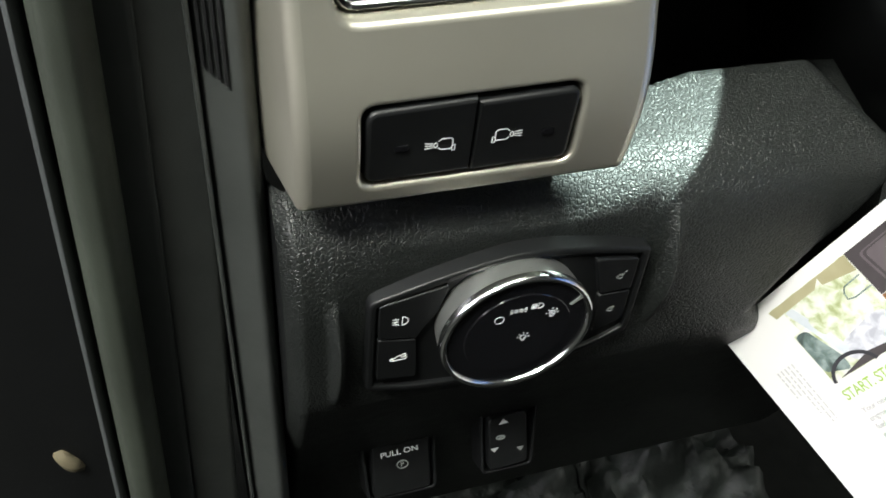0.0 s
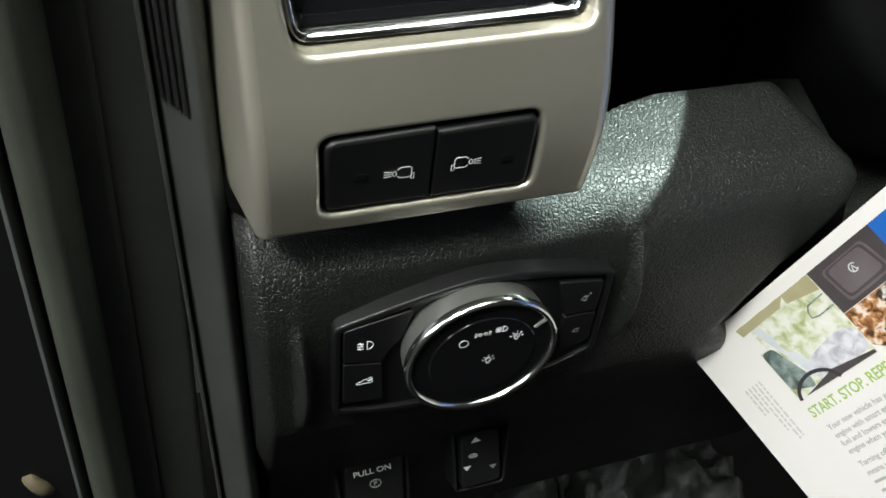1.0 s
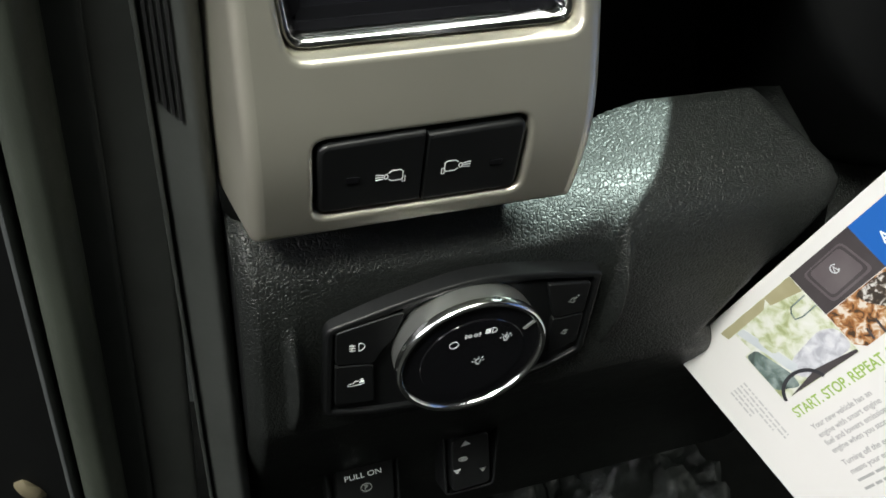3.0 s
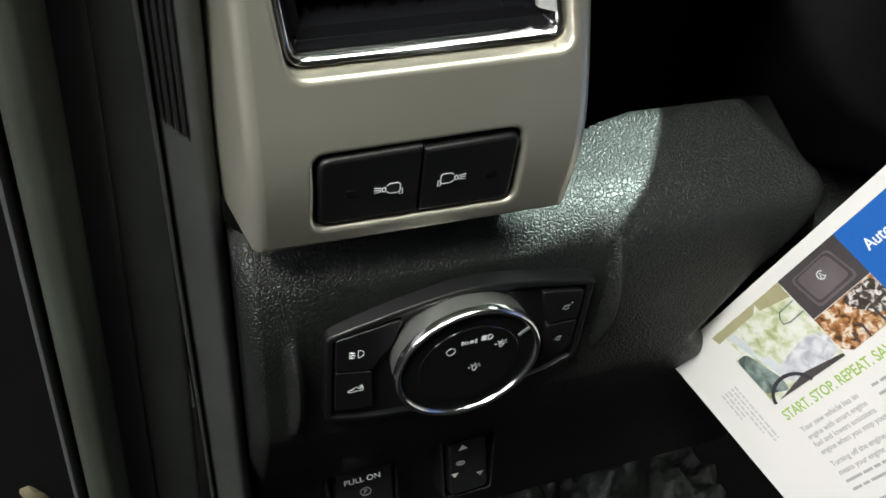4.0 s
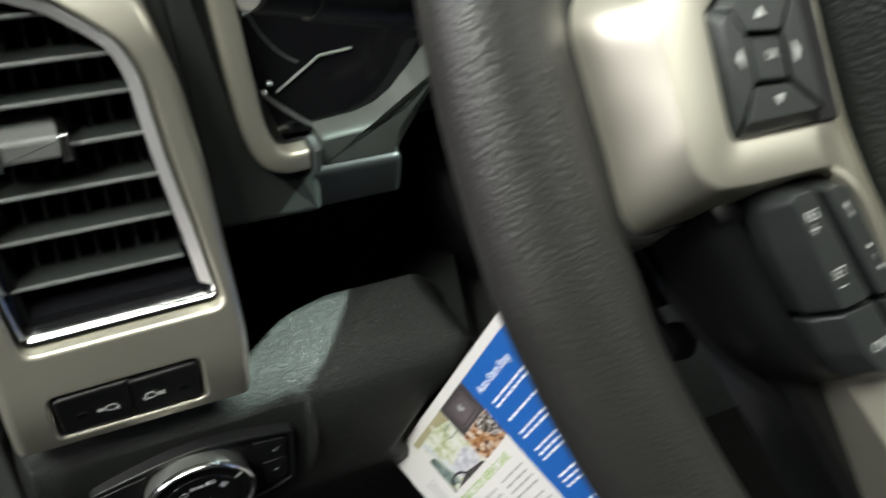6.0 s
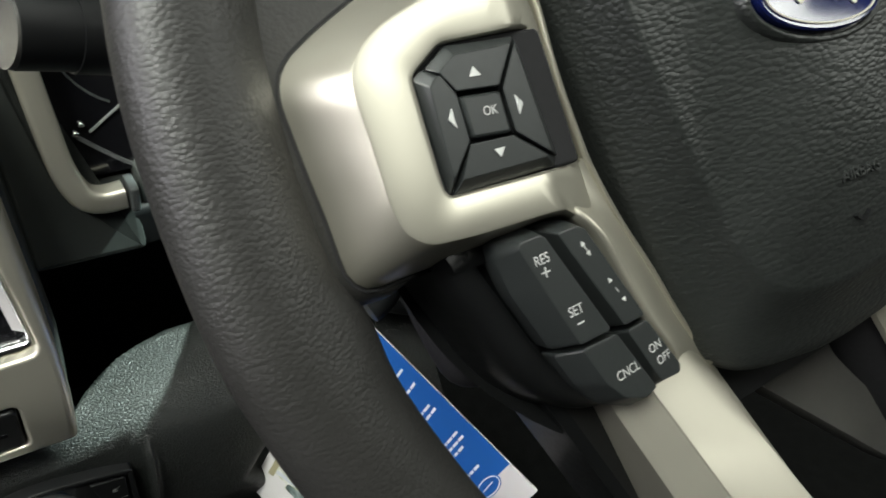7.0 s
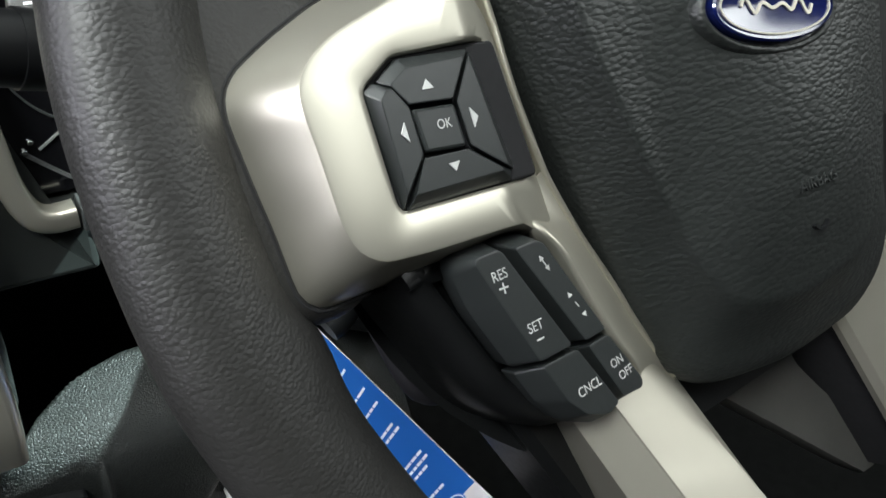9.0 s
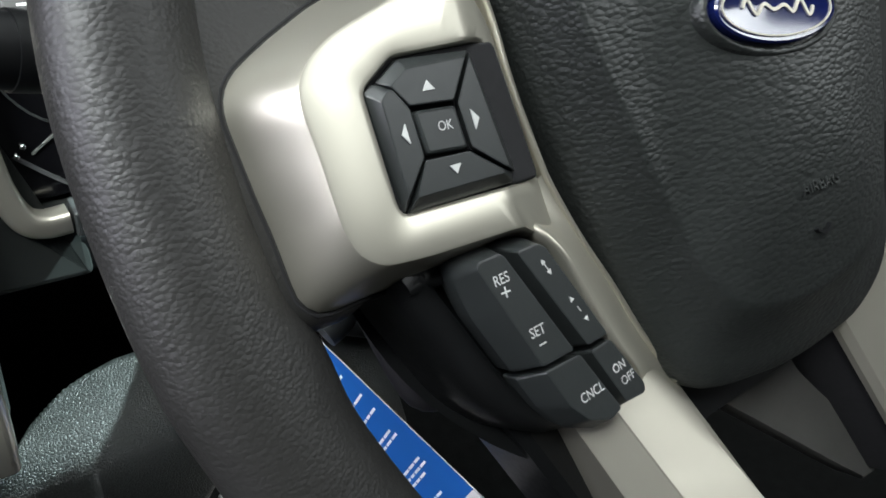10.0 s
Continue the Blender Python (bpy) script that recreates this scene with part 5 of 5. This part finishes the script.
    words("lettering", "AIRBAG", 0.0038, -0.0505, 0.0126, 0.0036, "cover_grain", root, turn=0, wide=1.0, thick=0.0004, shape=dish)
    wheel_part("relief", strokes([arc(0.0040, -0.0625, 0.0034, 0.0026, 200, 340, 8)], 0.0009, 0.0085, 0.0110), "black_plastic", root)


steering_wheel()

# ---- hanging card ----
A, B = Vector((-0.1567, 0.2618, -0.9523)), Vector((0.3394, -0.8912, -0.3008))
CARD = Matrix.Identity(4)
CARD.col[0][:3], CARD.col[1][:3], CARD.col[2][:3], CARD.col[3][:3] = -A * 1.058, -B * 0.972, A.cross(B).normalized(), (0.2306, 0.1357, 1.4173)
CARD = LEVEL @ CARD


def card():
    root = thing("hang_tag", CARD, "white and blue printed card tag on a grey cord", "tag")
    W, H = 0.1792, 0.1121

    def patch(name, a0, a1, b0, b1, mat, lift, label=""):
        return part(name, slab([(-a1, -b1), (-a0, -b1), (-a0, -b0), (-a1, -b0)], 0.0001, 0.00025 + lift, 0.00002), mat, sheet, label)

    sheet = part("card", slab(rounded([(-W, -H), (0, -H), (0, 0), (-W, 0)], [0.0015, 0.0015, 0.004, 0.003], 4), -0.0004, 0.0002, 0.0001), "paper", root, "white coated card")
    patch("blue_panel", 0.0001, 0.0825, 0.0055, 0.0965, "blue", 0, "blue printed panel")
    for n, (b, a1) in enumerate(((0.0243, 0.006), (0.0272, 0.022), (0.0358, 0.006), (0.0438, 0.006), (0.0467, 0.020), (0.0545, 0.006), (0.0575, 0.004), (0.0604, 0.022), (0.0710, 0.006), (0.0740, 0.004), (0.0770, 0.010), (0.0872, 0.014), (0.0900, 0.046))):
        a, gap = 0.0745, 0.0
        while a > a1 + 0.004:
            length = random.choice((0.003, 0.0045, 0.006, 0.008))
            patch("print_line", max(a1, a - length), a, b, b + 0.0012, "white_ink", 0.0001)
            a -= length + 0.0009
    words("lettering", "Auto-Start-Stop", -0.0770, -0.0158, 0.00045, 0.0044, "white_ink", sheet, align="LEFT", wide=0.86, bold=0.00006)
    oval = arc(-0.0205, -0.0972, 0.0098, 0.0040, 0, 357, 59)
    part("oval_mark", slab(oval, 0.0001, 0.0005, 0.00005), "blue", sheet, "blue oval mark")
    part("oval_line", strokes([arc(-0.0205, -0.0972, 0.0090, 0.0034, 0, 360, 40), [(-0.0255, -0.0972), (-0.0160, -0.0968)]], 0.0005, 0.0005, 0.0006), "white_ink", sheet)
    # photographs on the white half
    def shape(name, points, mat, lift, label="", soft=0.0008):
        return part(name, slab(rounded([(-a, -b) for a, b in points], soft, 3), 0.0001, 0.00025 + lift, 0.00002), mat, sheet, label)

    shape("photo", [(0.1531, 0.0053), (0.1117, 0.0055), (0.1113, 0.0413), (0.1506, 0.0411), (0.1511, 0.0186), (0.1468, 0.0180), (0.1478, 0.0095), (0.1519, 0.0093)], "photo_sky", 0, "pale photo of a windscreen view", 0.0)
    shape("photo_lining", [(0.1529, 0.0055), (0.1119, 0.0057), (0.1119, 0.0126), (0.1262, 0.0095), (0.1262, 0.0064), (0.1300, 0.0092), (0.1517, 0.0092)], "photo_roof", 0.00004, soft=0.0003)
    shape("photo_pillar", [(0.1470, 0.0095), (0.1430, 0.0095), (0.1345, 0.0330), (0.1385, 0.0345)], "photo_pillar", 0.00006)
    shape("photo_bonnet", [(0.1360, 0.0300), (0.1180, 0.0270), (0.1115, 0.0300), (0.1115, 0.0385), (0.1340, 0.0400), (0.1390, 0.0350)], "photo_road", 0.00005, soft=0.003)
    shape("photo_door", [(0.1508, 0.0188), (0.1450, 0.0190), (0.1395, 0.0340), (0.1400, 0.0400), (0.1505, 0.0360)], "photo_car", 0.00008, soft=0.002)
    shape("photo_foliage", [(0.1420, 0.0160), (0.1280, 0.0180), (0.1300, 0.0240), (0.1400, 0.0250)], "photo_sky", 0.00007, soft=0.003)
    shape("photo_dash", [(0.1470, 0.0409), (0.1300, 0.0375), (0.1116, 0.0398), (0.1115, 0.0411)], "photo_dark", 0.00009, soft=0.0006)
    part("photo_wheel", strokes([arc(-0.1395, -0.0425, 0.0105, 0.0080, 8, 172, 18)], 0.0015, 0.0003, 0.00045), "black_ink", sheet)
    part("photo_mirror", strokes([[(-0.1122, -0.0143), (-0.1200, -0.0147), (-0.1217, -0.0165), (-0.1221, -0.0190), (-0.1190, -0.0199), (-0.1116, -0.0196)]], 0.0006, 0.0003, 0.00042), "photo_car", sheet)
    shape("photo", [(0.1117, 0.0055), (0.0825, 0.0055), (0.0825, 0.0235), (0.1112, 0.0243)], "photo_dark", 0, "dark photo of a button", 0.0)
    shape("photo_frame", [(0.1075, 0.0084), (0.0880, 0.0078), (0.0858, 0.0216), (0.1058, 0.0226)], "photo_button", 0.00004, soft=0.002)
    shape("photo_inset", [(0.1065, 0.0088), (0.0886, 0.0084), (0.0868, 0.0208), (0.1050, 0.0216)], "photo_dark", 0.00008, soft=0.002)
    shape("photo_button", [(0.1052, 0.0094), (0.0898, 0.0090), (0.0880, 0.0196), (0.1040, 0.0206)], "photo_button", 0.00012, soft=0.002)
    part("photo_symbol", strokes([arc(-0.0964, -0.0137, 0.0016, 0.0016, 40, 330), [(-0.0972, -0.0148), (-0.0964, -0.0128), (-0.0956, -0.0148)]], 0.0004, 0.0004, 0.0005), "photo_pillar", sheet)
    shape("photo", [(0.1112, 0.0245), (0.0825, 0.0237), (0.0825, 0.0400), (0.1075, 0.0412), (0.1112, 0.0380)], "photo_tree", 0, "photo of an autumn tree", 0.0)
    shape("photo_branch", [(0.0980, 0.0246), (0.0827, 0.0242), (0.0827, 0.0380), (0.0900, 0.0360), (0.0960, 0.0300)], "photo_wood", 0.00004, soft=0.003)
    part("photo_trunk", strokes([[(-0.1035, -0.0405), (-0.1030, -0.0360)], [(-0.0985, -0.0408), (-0.0980, -0.0350)], [(-0.0900, -0.0400), (-0.0905, -0.0330)]], 0.0009, 0.0003, 0.00042), "photo_dark", sheet)
    words("lettering", "START. STOP. REPEAT. SAVE.", -0.1510, -0.0472, 0.0003, 0.0043, "green_ink", sheet, align="LEFT", wide=0.78, bold=0.00009)
    for b, text in ((0.0548, "Your new vehicle has an"), (0.0586, "engine with smart engine"), (0.0622, "fuel and lowers emissions"), (0.0658, "engine when you stop your"), (0.0715, "Turning off the engine"), (0.0755, "means your engine")):
        words("lettering", text, -0.1490, -b, 0.0003, 0.0023, "grey_ink", sheet, align="LEFT", wide=0.95, bold=0.00004)
        a = 0.1120
        while a > 0.090:
            length = random.choice((0.003, 0.0045, 0.006))
            patch("print_line", max(0.088, a - length), a, b - 0.0006, b + 0.0005, "grey_ink", 0)
            a -= length + 0.0009
    for b in (0.0795, 0.0832, 0.0905, 0.0942, 0.0978):
        a = 0.1490
        while a > 0.090 + (0.02 if b in (0.0832, 0.0978) else 0):
            length = random.choice((0.003, 0.0045, 0.006, 0.008))
            patch("print_line", max(0.088, a - length), a, b - 0.0006, b + 0.0005, "grey_ink", 0)
            a -= length + 0.0009
    for k in range(5):                      # small print down the margin
        a, c, end = 0.1692 - 0.0021 * k, 0.0263, (0.0387, 0.0385, 0.0480, 0.0530, 0.0525)[k]
        while c < end:
            length = random.choice((0.0014, 0.0022, 0.0031))
            patch("print_line", a - 0.0009, a, c, min(end, c + length), "pale_ink", 0)
            c += length + 0.0006
    # cord with its knot
    cord = thing("cord", LEVEL, "grey elastic cord tied in a knot", "cord")
    hole, knot = Vector((0.2300, 0.1360, 1.4160)), Vector((0.2310, 0.1470, 1.4460))
    flat = [tuple(p) for p in rounded([(-0.0016, -0.0005), (0.0016, -0.0005), (0.0016, 0.0005), (-0.0016, 0.0005)], 0.0004, 2)]
    part("loop", sweep(spline([hole + Vector((-0.0012, 0, 0)), (hole + knot) / 2 + Vector((-0.0016, 0, 0)), knot], 5), flat, up=Vector((0.4, -0.9, 0.1))), "string", cord)
    part("loop", sweep(spline([hole + Vector((0.0014, 0, 0)), (hole + knot) / 2 + Vector((0.0018, 0, 0)), knot], 5), flat, up=Vector((0.4, -0.9, 0.1))), "string", cord)
    part("knot", sweep(spline([knot + Vector((-0.003, 0, -0.002)), knot + Vector((0.002, -0.002, 0.0015)), knot + Vector((0.001, 0.002, 0.002)), knot + Vector((-0.002, 0, -0.001))], 6), circle_section(0.0019, 8)), "string", cord)
    part("tail", sweep(spline([knot, knot + Vector((-0.002, 0.004, 0.014)), knot + Vector((-0.003, 0.009, 0.029))], 5), flat, up=Vector((0.4, -0.9, 0.1))), "string", cord)
    part("tail", sweep(spline([knot, knot + Vector((0.004, 0.006, 0.020)), knot + Vector((0.010, 0.012, 0.045)), (0.2500, 0.160, 1.535)], 5), flat, up=Vector((0.4, -0.9, 0.1))), "string", cord)


card()

# ---- lettering into meshes ----
bpy.context.view_layer.update()
graph = bpy.context.evaluated_depsgraph_get()
for ob, name, mat, parent, shape, at in WORDS:
    mesh = bpy.data.meshes.new_from_object(ob.evaluated_get(graph))
    mesh.transform(at)
    if shape:
        for v in mesh.vertices:
            v.co = shape(v.co)
    mesh.materials.clear()
    lettering_data = ob.data
    bpy.data.objects.remove(ob)
    bpy.data.curves.remove(lettering_data)
    finish(name, mesh, mat, parent, smooth=0)
